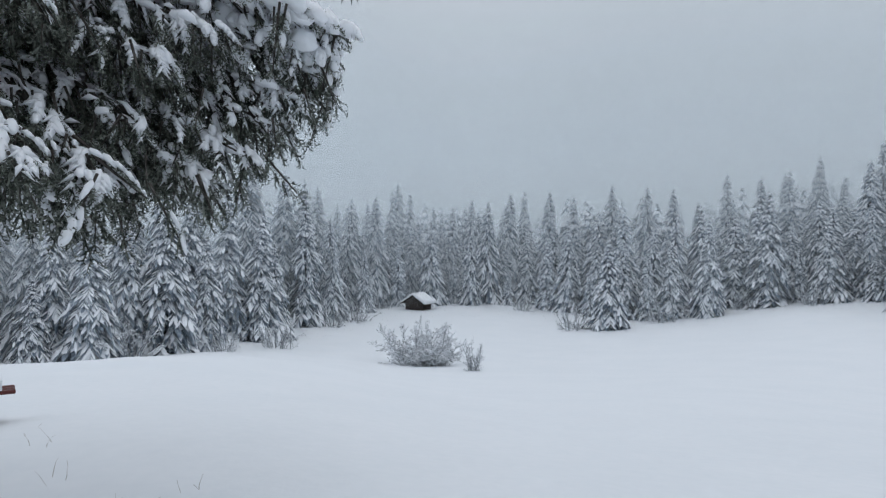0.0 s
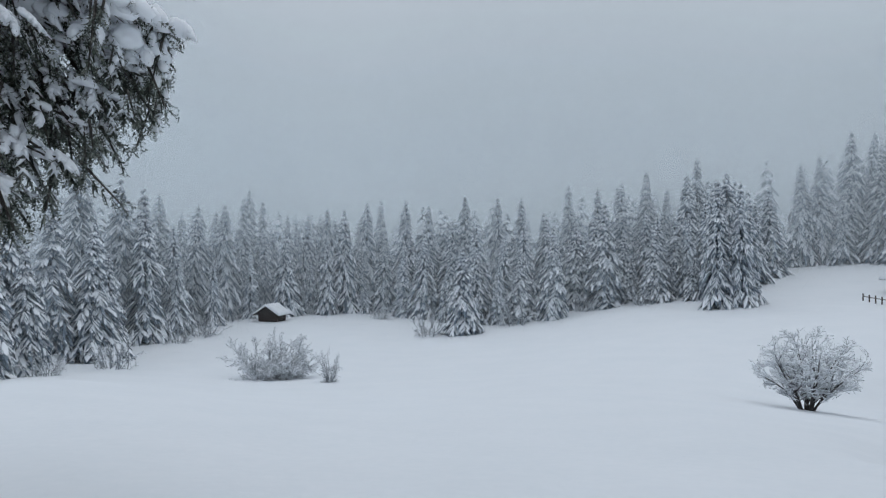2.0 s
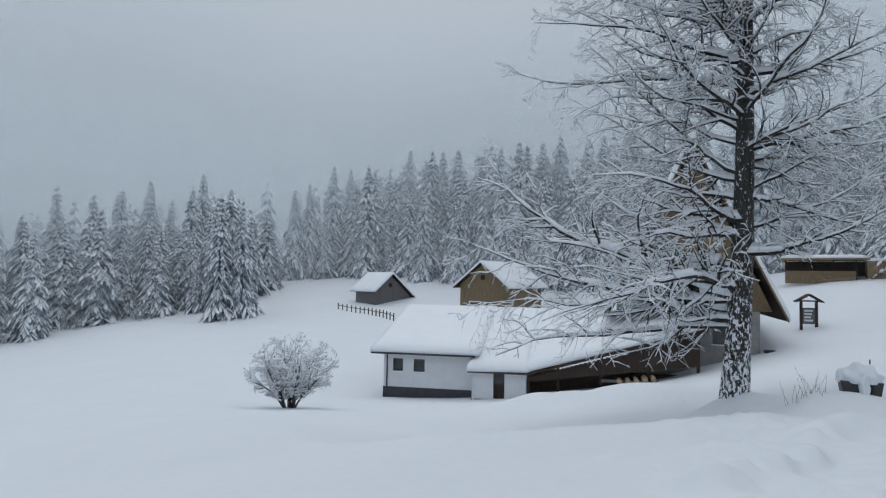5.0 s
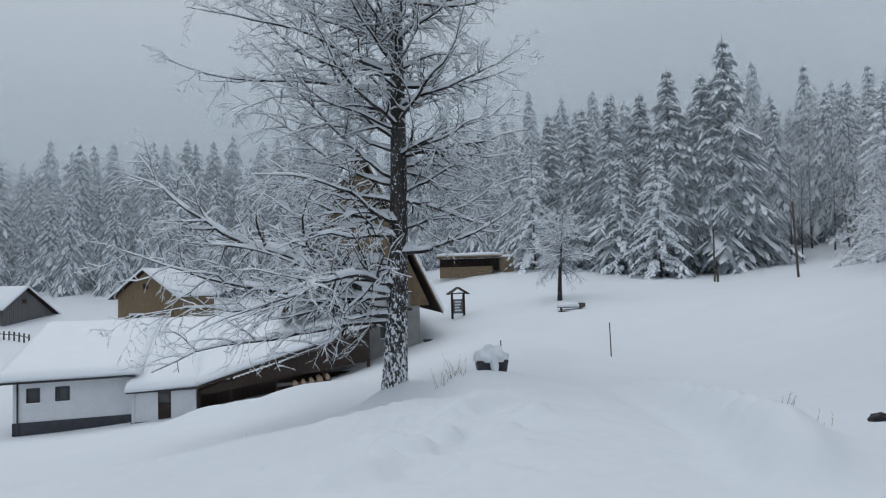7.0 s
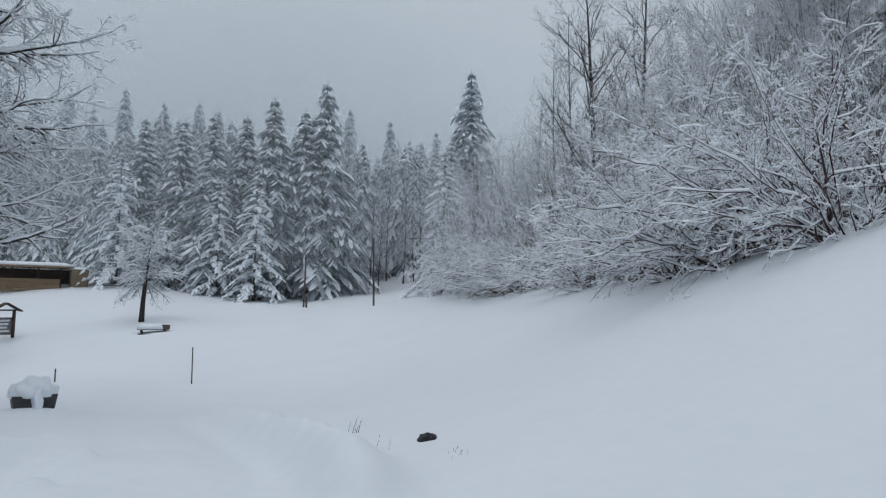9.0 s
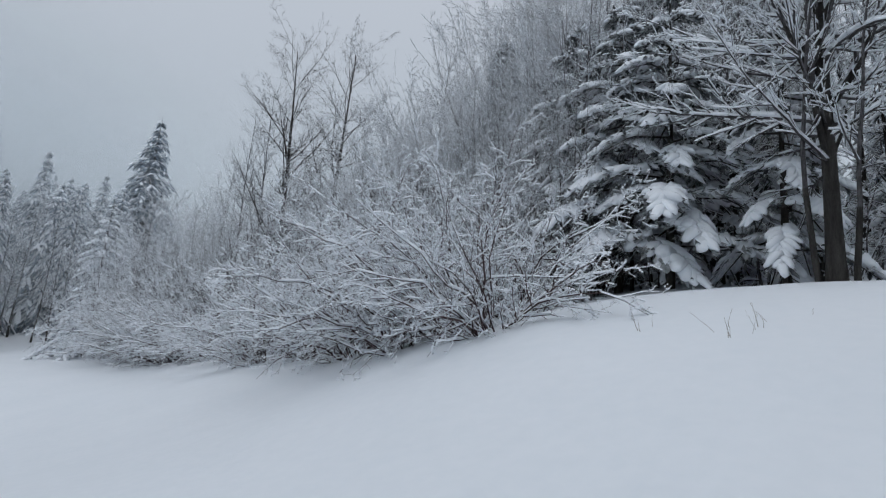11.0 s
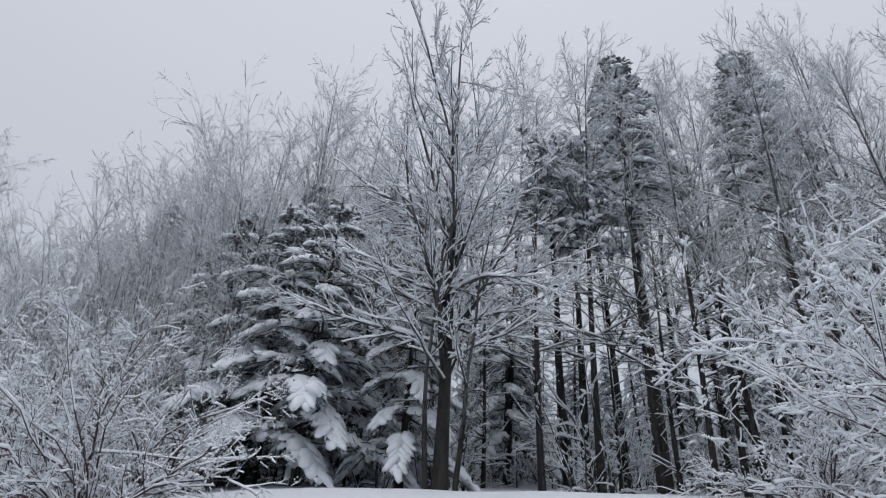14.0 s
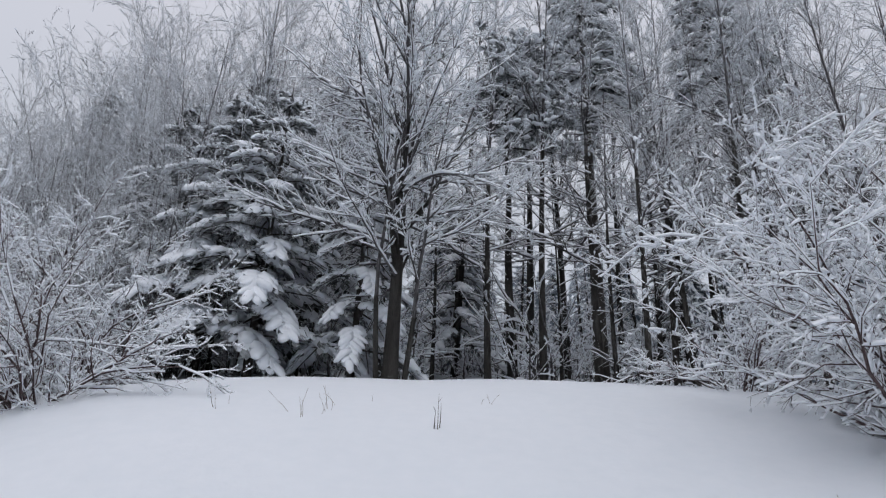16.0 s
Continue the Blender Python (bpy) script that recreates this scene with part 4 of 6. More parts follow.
# dark spruces in the wood, nearer and greener
NEAR = "dark spruces in the wood"
def wood_spruce(seed, h, radius, levels, per, bare, droop, label, group=NEAR, fans=22, needle=WOOD_NEEDLE):
    """A spruce seen from close by: separate drooping boughs, each ending in a fan of sprays under a thick pad of snow."""
    root = thing("spruce_tree", label, "tree", group)
    g = np.random.default_rng(seed)
    up = np.array([0, 0, 1.0])
    B, D, L, W, P, PD, PL, PW, wood = [], [], [], [], [], [], [], [], []
    for lv in range(levels):
        for k in range(per):
            t = (lv + g.uniform(0.1, 0.9)) / levels
            z = h * (bare + (0.97 - bare) * t)
            ln = (radius * (1 - t) ** 0.7 + 0.25) * g.uniform(0.7, 1.15)
            a = lv * 2.4 + k * 2 * math.pi / per + g.uniform(-0.35, 0.35)
            o, s = np.array([math.cos(a), math.sin(a), 0]), np.array([-math.sin(a), math.cos(a), 0])
            sag = droop * (1 - 0.4 * t) * g.uniform(0.7, 1.25)

            def along(q):
                return o * ln * q + up * (z + ln * (0.22 * q - (0.22 + sag) * q * q))
            wood.append((*along(0), *along(0.5), 0.035, 0.022))
            wood.append((*along(0.5), *along(0.95), 0.022, 0.008))
            for i in range(fans):
                q = 0.22 + 0.72 * i / (fans - 1)
                side = (i % 2 * 2 - 1) * g.uniform(0.4, 1.35) * (1 - 0.8 * max(0, q - 0.75) / 0.25)
                d = o * g.uniform(0.7, 1.0) + s * side + up * (0.15 - sag * q * 1.2)
                fl = (0.24 * ln * (1.15 - 0.5 * q) + 0.15) * g.uniform(0.75, 1.2)
                P.append(along(q) + up * 0.07)
                PD.append(d)
                PL.append(fl * g.uniform(0.7, 1.0))
                PW.append(fl * g.uniform(0.11, 0.18) + 0.035)
                for _ in range(2):
                    B.append(along(q) + d * fl * g.uniform(0, 0.5) + s * side * fl * g.uniform(0, 0.6) - up * g.uniform(0, 0.1))
                    D.append(d * g.uniform(0.6, 1) + g.normal(0, 0.35, 3) - up * g.uniform(0.1, 0.9))
                    L.append(0.14 + fl * g.uniform(0.2, 0.42))
                    W.append(L[-1] * g.uniform(0.14, 0.24))
    B, D, L, W, P, PD, PL, PW = [np.array(x) for x in (B, D, L, W, P, PD, PL, PW)]
    m = len(B)
    net("trunk", *trunk_mesh(h, h * 0.011 + 0.03), BARK, root, True)
    w = np.array(wood)
    tagged(net("branch", *tubes(w[:, :3], w[:, 3:6], w[:, 6], w[:, 7], 5), BARK, root), kind="stuff")
    tagged(net("crown", *kites(B, D, L, W, np.full(m, 0.04), np.full(m, 0.6)), needle, root), kind="stuff")
    on = g.uniform(0, 1, len(P)) < 0.97
    tagged(net("snow_load", *lumps(P[on], PD[on], PL[on], PW[on] * 1.4, PW[on] * 1.15, g.uniform(0.2, 0.6, on.sum()), g), SNOW_TREE, root, True), kind="stuff")
    return root


near_kinds = [wood_spruce(80, 11, 3.2, 9, 5, 0.12, 0.42, "broad dark spruce with heavy pads of snow in the wood", fans=34),
              wood_spruce(81, 16, 1.8, 13, 5, 0.55, 0.5, "tall wood spruce with a bare lower trunk and dark crown"),
              wood_spruce(82, 8, 1.9, 8, 4, 0.12, 0.6, "young spruce bowed under snow in the wood")]
slim = bare_tree("slim_tree", "thin straight woodland trunk with short snowy side twigs", "tree", WOOD, maple_segments(56, 14, 0.10, 56, 0.08, 0.10, 70, SHORT), 56, DUSTED_TWIG, 0.7, 0.02, 0.96)
sapling = bare_tree("sapling", "low snowy sapling between the trunks", "tree", WOOD, shrub_segments(57, 2.6, 4, open_=0.6, kids=5, twig=2), 57, DUSTED_TWIG, 0.7, 0.018, 0.97, clumpy=True)
first = set()
rw = random.Random(23)
spots = [(0, 165.6, 18.6, 0.9), (0, 161.5, 19.5, 0.9), (0, 157.8, 22, 0.95), (0, 163.5, 23, 1.15), (2, 174.2, 17.6, 0.95), (2, 169.7, 20, 0.9), (2, 184, 24, 1.0), (1, 197, 23, 1.35),
         (1, 210, 22, 1.2), (0, 155, 28, 1.0), (1, 151, 30, 0.9)]
spots += [(3, rw.uniform(156, 214), rw.uniform(18, 34), rw.uniform(0.6, 1.0)) for _ in range(46)]
spots += [(4, rw.uniform(156, 212), rw.uniform(17.5, 33), rw.uniform(0.7, 1.9)) for _ in range(84)]
for kind, az, r, sz in spots:
    ob = (*near_kinds, slim, sapling)[kind]
    x, y = at(az, r)
    if ob.name in first:
        again(ob, x, y, rng.uniform(0, 360), sz, 0.1)
    else:
        first.add(ob.name)
        stand(ob, x, y, rng.uniform(0, 360), sz, 0.1)
def pine(seed, h):
    """A bare dark stem with an open, flat-topped crown of needle tufts carrying snow."""
    g = np.random.default_rng(seed)
    root = thing("pine_tree", "pine with a bare stem and tufted dark crown under snow", "tree", "pines in the wood")
    net("trunk", *trunk_mesh(h, 0.17, 9, 0.05, seed), WOOD_BARK, root, True)
    wood, B, D, P, PD = [], [], [], [], []
    for i in range(30):
        z = h * (0.66 + 0.32 * g.uniform(0, 1))
        a = i * 2.4 + g.uniform(-0.3, 0.3)
        ln = g.uniform(0.9, 2.5) * (1.15 - 0.5 * (z / h - 0.66) / 0.34)
        o = np.array([math.cos(a), math.sin(a), 0.0])
        tip = o * ln + [0, 0, z + ln * g.uniform(-0.1, 0.3)]
        wood.append((0, 0, z, *tip, 0.04, 0.012))
        for k in range(7):
            c = np.array([0, 0, z]) + (tip - [0, 0, z]) * g.uniform(0.4, 1.08) + g.normal(0, 0.22, 3) * [1, 1, 0.5]
            n = 34
            B.append(np.repeat(c[None], n, 0))
            D.append(g.normal(0, 1, (n, 3)) + [0, 0, 0.25])
            P.append(np.repeat(c[None], 4, 0) + g.normal(0, 0.12, (4, 3)) * [1, 1, 0.2] + [0, 0, 0.12])
            PD.append(g.normal(0, 1, (4, 3)) * [1, 1, 0.15])
    B, D, P, PD = [np.concatenate(q) for q in (B, D, P, PD)]
    w = np.array(wood)
    tagged(net("branch", *tubes(w[:, :3], w[:, 3:6], w[:, 6], w[:, 7], 5), WOOD_BARK, root), kind="stuff")
    m = len(B)
    tagged(net("crown", *kites(B, D, g.uniform(0.2, 0.36, m), g.uniform(0.015, 0.03, m), np.zeros(m), np.full(m, 0.3)), WOOD_NEEDLE, root), kind="stuff")
    m = len(P)
    tagged(net("snow_load", *lumps(P, PD, g.uniform(0.2, 0.4, m), g.uniform(0.07, 0.13, m), g.uniform(0.06, 0.1, m), g.uniform(0.1, 0.4, m), g), SNOW_TREE, root, True), kind="stuff")
    return root


for k, (az, r, h) in enumerate(((188.8, 20, 13.2), (190.6, 22, 15), (172.5, 27, 14))):
    stand(pine(95 + k, h), *at(az, r), 70 * k, 1.0, 0.1)
# paler spruces deep in the wood, their needle colour part rime, part painted haze
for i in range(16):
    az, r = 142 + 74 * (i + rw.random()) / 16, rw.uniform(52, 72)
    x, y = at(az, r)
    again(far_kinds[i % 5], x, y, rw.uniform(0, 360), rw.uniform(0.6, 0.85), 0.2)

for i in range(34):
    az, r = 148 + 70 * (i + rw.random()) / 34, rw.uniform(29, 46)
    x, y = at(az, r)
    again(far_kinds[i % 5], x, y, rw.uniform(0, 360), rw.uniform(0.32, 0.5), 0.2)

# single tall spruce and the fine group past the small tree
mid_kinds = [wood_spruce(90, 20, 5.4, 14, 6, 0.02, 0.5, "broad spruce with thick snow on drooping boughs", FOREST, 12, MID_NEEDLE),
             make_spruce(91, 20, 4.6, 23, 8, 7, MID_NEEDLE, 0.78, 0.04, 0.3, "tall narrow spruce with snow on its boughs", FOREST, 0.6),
             # haze-paled needle colour here too, to lower the contrast of a distant tree
             make_spruce(92, 20, 4.6, 25, 8, 6, HAZED_RIME, 0.55, 0.04, 0.25, "tall single spruce dusted with snow before the wood", FOREST, 0.55)]
for k, (kind, az, r, h) in enumerate(((2, 120.9, 82, 27.5), (0, 102.1, 68, 13.5), (1, 103.3, 73, 23), (2, 119.2, 78, 18), (1, 106, 74, 22), (1, 107.8, 74, 25.5), (1, 98.3, 75, 20.5), (1, 101, 76, 21), (0, 91.4, 78, 15.5),
                                      (0, 99, 72, 13), (0, 106.9, 72, 11), (1, 96, 79, 20), (0, 94.5, 80, 13), (0, 118.6, 62, 14), (1, 93, 82, 20))):
    ob = mid_kinds[kind]
    x, y = at(az, r)
    if k < 3:
        stand(ob, x, y, rng.uniform(0, 360), h / 20, 0.2)
    else:
        again(ob, x, y, rng.uniform(0, 360), h / 20, 0.2)


# ---- the near spruce whose boughs hang into view ----
def near_spruce():
    g = np.random.default_rng(77)
    foot = (-5.6, 5.4)
    root = thing("overhanging_spruce", "old spruce with drooping dark boughs under clumps of snow", "tree")
    root.matrix_world = pose(foot[0], foot[1], gz(*foot) - 0.2)
    net("trunk", *trunk_mesh(17, 0.3, 10, 0.02, 5), BARK, root, True)
    B, D, L, W, SB, SD, SL, SW, wood = [], [], [], [], [], [], [], [], []
    up = Vector((0, 0, 1))
    zr = root.matrix_world.translation.z
    # height where each low bough leaves the trunk, and its tip
    low_boughs = [(2.3, -1.74, 5.3, 1.70), (2.35, -1.86, 5.0, 1.70), (2.4, -1.85, 5.6, 1.80), (2.15, -1.86, 5.25, 1.50), (2.0, -1.86, 5.25, 1.38), (1.9, -2.4, 5.5, 1.25), (1.5, -2.45, 4.65, 0.5),
                  (1.8, -1.95, 5.2, 1.15), (1.7, -2.15, 5.1, 0.95), (1.6, -2.3, 4.85, 0.7), (1.7, -2.55, 4.9, 0.85), (1.6, -2.9, 5.0, 0.65), (1.5, -3.0, 4.6, 0.5), (1.4, -3.3, 4.8, 0.4), (1.3, -3.1, 4.25, 0.3), (2.1, -2.5, 4.8, 1.55), (2.0, -2.8, 4.6, 1.3), (2.2, -3.0, 5.1, 1.6),
                  (1.7, -2.9, 4.5, 0.85), (1.6, -2.75, 3.95, 0.42), (2.0, -3.05, 3.7, 0.5), (2.5, -3.2, 4.0, 1.5), (2.6, -2.9, 4.6, 2.1), (2.7, -3.2, 5.4, 2.3), (2.8, -2.7, 5.9, 2.4), (1.5, -3.2, 5.3, 0.7), (2.2, -3.6, 3.5, 1.2), (2.9, -3.8, 4.2, 2.3)]
    for i in range(54):
        visible = i < len(low_boughs)
        if visible:
            z, x1, y1, z1 = low_boughs[i]
            z, dx, dy, fall = z - zr, x1 - foot[0], y1 - foot[1], z1 - z
            a, ln = math.atan2(dy, dx), math.hypot(dx, dy)
        else:
            z = 5.6 + 9.5 * (max(i - 30, 0) / 24) ** 1.2
            a = i * 2.399963 + g.uniform(-0.2, 0.2)
            ln = (3.6 - 0.2 * (z - 5.6)) * g.uniform(0.85, 1.1)
            fall = -0.1 * ln
        o, s = Vector((math.cos(a), math.sin(a), 0)), Vector((-math.sin(a), math.cos(a), 0))
        steps = 17 if visible else 12
        prev = None
        for k in range(steps + 1):
            t = k / steps
            p = o * (ln * t) + up * (z + fall * t ** 1.6 + 0.10 * math.sin(math.pi * t)) + s * (0.12 * math.sin(3 * t + i) * t * (1 - t) * 3)
            if prev is not None:
                wood.append((*prev, *p, 0.05 * (1 - 0.88 * (k - 1) / steps), 0.05 * (1 - 0.88 * k / steps)))
            prev = p
            if t < 0.2:
                continue
            top = i < 4
            for sgn in (-1, 1):
                for _ in range(2 if visible else 1):
                    bl = (0.26 + 0.62 * (1 - t) ** 0.6) * g.uniform(0.6, 1.15) * (0.8 if top else 1)
                    d = (o * g.uniform(0.35, 0.8) + s * sgn * g.uniform(0.25, 0.85) - up * g.uniform(0.1, 0.7) * (0.2 if top else 1)).normalized()
                    q = p + o * g.uniform(-0.1, 0.1)
                    n = max(5, round(bl * 15)) if visible else 4
                    last = q.copy()
                    flop = g.uniform(0.12, 0.3) * (0.55 if top else 1)
                    laden = visible and g.random() < (0.95 if top else (0.95 if t > 0.7 else 0.7 if t > 0.45 else 0.12) * (1 if i < 16 else 0.75))
                    wd = g.uniform(0.022, 0.036) * (2.3 if top else 0.9)
                    far = g.uniform(0.55, 1.0)
                    for j in range(n):
                        d = (d - up * (flop if visible else 0.4) + Vector(g.normal(0, 0.1, 3))).normalized()
                        nq = q + d * (bl / n)
                        side = d.cross(up)
                        side = side.normalized() if side.length > 1e-4 else s
                        for tw in ((-1, 1) if top else (-1, 1, g.uniform(-0.4, 0.4))) if visible else (-1, 0, 1):
                            td = (d * 0.9 + side * tw * g.uniform(0.5, 0.9) - up * g.uniform(0.0, 0.5)).normalized()
                            B.append(nq[:])
                            D.append(td[:])
                            tl = g.uniform(0.07, 0.15) * (1.2 - 0.55 * j / n) * (0.8 if top else 1) if visible else 0.35
                            L.append(tl)
                            W.append(tl * g.uniform(0.14, 0.22) if visible else 0.1)
                            # snow lies on the side fingers too, so that a spray looks like a white paw with dark tips
                            if laden and j / n < far and abs(tw) == 1 and g.random() < 0.7:
                                SB.append((nq + up * 0.012 - td * 0.02)[:])
                                SD.append((td + up * 0.1)[:])
                                SL.append(tl * g.uniform(0.7, 1.0))
                                SW.append(wd * g.uniform(0.5, 0.8))
                        if laden and j / n < far and g.random() < 0.9:
                            SB.append((q + up * 0.014 - d * 0.02 + side * g.normal(0, 0.012))[:])
                            SD.append((d + up * 0.05 + side * g.normal(0, 0.2))[:])
                            SL.append(g.uniform(0.08, 0.13))
                            SW.append(wd * g.uniform(0.7, 1.3) * (1.15 - 0.5 * j / n))
                        q = nq
                    wood.append((*last, *q, 0.012, 0.004))
            # strands that hang straight down and make a curtain
            if visible and t > 0.3:
                for _ in range(2 if top else 3):
                    q = p + s * g.normal(0, 0.16) + o * g.uniform(-0.12, 0.12)
                    d = (o * g.normal(0.1, 0.15) + s * g.normal(0, 0.2) - up).normalized()
                    n, last = int(g.integers(3, 8 if top else 6)), q.copy()
                    white = g.random() < (0.5 if top and t > 0.6 else 0.08)
                    for j in range(n):
                        d = (d + Vector(g.normal(0, 0.12, 3))).normalized()
                        q = q + d * 0.075
                        for tw in range(4):
                            w = Vector(g.normal(0, 1, 3)).cross(d).normalized()
                            B.append(q[:])
                            D.append((d * 0.9 + w * 0.6)[:])
                            L.append(g.uniform(0.08, 0.15))
                            W.append(L[-1] * 0.18)
                        if white and g.random() < 0.75:
                            SB.append((q + o * 0.02 + up * 0.02)[:])
                            SD.append((d + o * 0.25 + s * g.normal(0, 0.3))[:])
                            SL.append(g.uniform(0.07, 0.12))
                            SW.append(g.uniform(0.022, 0.038))
                    wood.append((*last, *q, 0.01, 0.004))
            if visible and (top or t > 0.5):
                for _ in range(7 if top else 2):
                    SB.append((p + up * (0.05 if top else 0.02) + s * g.normal(0, 0.09 if top else 0.07) - o * 0.1)[:])
                    SD.append((o + s * g.uniform(-0.6, 0.6) - up * 0.06)[:])
                    SL.append(g.uniform(0.14, 0.26) * (1.15 - 0.4 * t))
                    SW.append(g.uniform(0.045, 0.085) * (1.15 - 0.35 * t) * (1.6 if top else 0.65 if i < 16 else 0.45))
    B, D, L, W = np.array(B), np.array(D), np.array(L), np.array(W)
    m = len(B)
    one = kites(B, D, L * 0.95, W * 0.28, np.full(m, 0.03), np.full(m, 0.5))
    # needles along every sprig
    near = np.flatnonzero(L < 0.2)
    dn = D[near] / np.linalg.norm(D[near], axis=1)[:, None]
    tips, roots, sides = [], [], []
    for k in range(6):
        o = B[near] + dn * (L[near] * (0.04 + 0.17 * k))[:, None]
        w = np.cross(dn, g.normal(0, 1, dn.shape))
        w /= np.linalg.norm(w, axis=1)[:, None] + 1e-9
        roots.append(o)
        tips.append(o + (dn * 0.75 + w) * g.uniform(0.016, 0.030, (len(near), 1)))
        sides.append(o + dn * 0.014)
    nv = np.stack([np.concatenate(roots), np.concatenate(sides), np.concatenate(tips)], 1).reshape(-1, 3)
    needles = (nv, np.arange(len(nv)).reshape(-1, 3))
    tagged(net("crown", *joined([one, needles]), NEAR_NEEDLE, root), kind="stuff")
    SB, SD, SL, SW = np.array(SB), np.array(SD), np.array(SL), np.array(SW)
    m = len(SB)
    fat = SW > 0.024
    n = fat.sum()
    small = dabs(SB[~fat] + SD[~fat] * (SL[~fat] * 0.4)[:, None], SD[~fat], SL[~fat] * 1.15, SW[~fat])
    tagged(net("snow_load", *joined([lumps(SB[fat], SD[fat], SL[fat], SW[fat], SW[fat] * 1.15, g.uniform(0.05, 0.4, n), g), small]), SNOW_TREE, root, True), kind="stuff")
    w = np.array(wood)
    tagged(net("crown_wood", *tubes(w[:, :3], w[:, 3:6], w[:, 6], w[:, 7], 4), BARK, root), kind="stuff")


near_spruce()


# ---- buildings ----
def slab(p0, p1, p2, p3, thick, lift=0.0, cuts=0, rough=0.0, seed=0):
    """A four-cornered plate with that thickness upwards, optionally with a wavy top and rounded rim like settled snow."""
    bm = bmesh.new()
    n = cuts + 1
    p = [Vector(q) + Vector((0, 0, lift)) for q in (p0, p1, p2, p3)]
    g = random.Random(seed)
    ph = [g.uniform(0, 6.28) for _ in range(4)]
    top, bot = {}, {}
    for i in range(n + 1):
        for j in range(n + 1):
            u, v = i / n, j / n
            q = (p[0].lerp(p[1], u)).lerp(p[3].lerp(p[2], u), v)
            bot[i, j] = bm.verts.new(q)
            rim = min(u, 1 - u, v, 1 - v) * n
            h = thick * (1 if not rough else (0.55 if rim < 0.5 else 0.92 if rim < 1.5 else 1))
            h += rough * (math.sin(7 * u + ph[0]) * math.sin(5 * v + ph[1]) + 0.5 * math.sin(17 * u + ph[2]) * math.sin(13 * v + ph[3]))
            top[i, j] = bm.verts.new(q + Vector((0, 0, max(h, 0.02))))
    for i in range(n):
        for j in range(n):
            bm.faces.new((top[i, j], top[i + 1, j], top[i + 1, j + 1], top[i, j + 1]))
            bm.faces.new((bot[i, j], bot[i, j + 1], bot[i + 1, j + 1], bot[i + 1, j]))
    for i in range(n):
        for a, b in (((i, 0), (i + 1, 0)), ((i + 1, n), (i, n)), ((n, i), (n, i + 1)), ((0, i + 1), (0, i))):
            bm.faces.new((bot[a], bot[b], top[b], top[a]))
    bmesh.ops.recalc_face_normals(bm, faces=bm.faces)
    if rough:
        for f in bm.faces:
            f.smooth = True
    return bm


def window(parent, x0, x1, z0, z1, y, frame=0.07, mat=FRAME, cross=True):
    """A framed window set in a wall that faces -y."""
    w = part("window", boxes((x0, x0 + frame, y - 0.05, y + 0.1, z0, z1), (x1 - frame, x1, y - 0.05, y + 0.1, z0, z1), (x0 + frame, x1 - frame, y - 0.05, y + 0.1, z0, z0 + frame),
                             (x0 + frame, x1 - frame, y - 0.05, y + 0.1, z1 - frame, z1)), mat, parent)
    part("pane", boxes((x0 + frame, x1 - frame, y + 0.02, y + 0.04, z0 + frame, z1 - frame)), GLASS, w)
    part("sill", boxes((x0 - 0.05, x1 + 0.05, y - 0.12, y - 0.002, z0 - 0.06, z0 - 0.005)), SNOW_ROOF, w)
    return w


def wall_with_holes(x0, x1, z0, z1, y0, y1, holes):
    """A wall along x with rectangular openings (x0, x1, z0, z1) through it."""
    bm = bmesh.new()
    xs = sorted({x0, x1, *[h[0] for h in holes], *[h[1] for h in holes]})
    zs = sorted({z0, z1, *[h[2] for h in holes], *[h[3] for h in holes]})
    for a, b in zip(xs, xs[1:]):
        for c, d in zip(zs, zs[1:]):
            if not any(h[0] < (a + b) / 2 < h[1] and h[2] < (c + d) / 2 < h[3] for h in holes):
                box(bm, a, b, y0, y1, c, d)
    bmesh.ops.remove_doubles(bm, verts=bm.verts, dist=0.0005)
    return bm


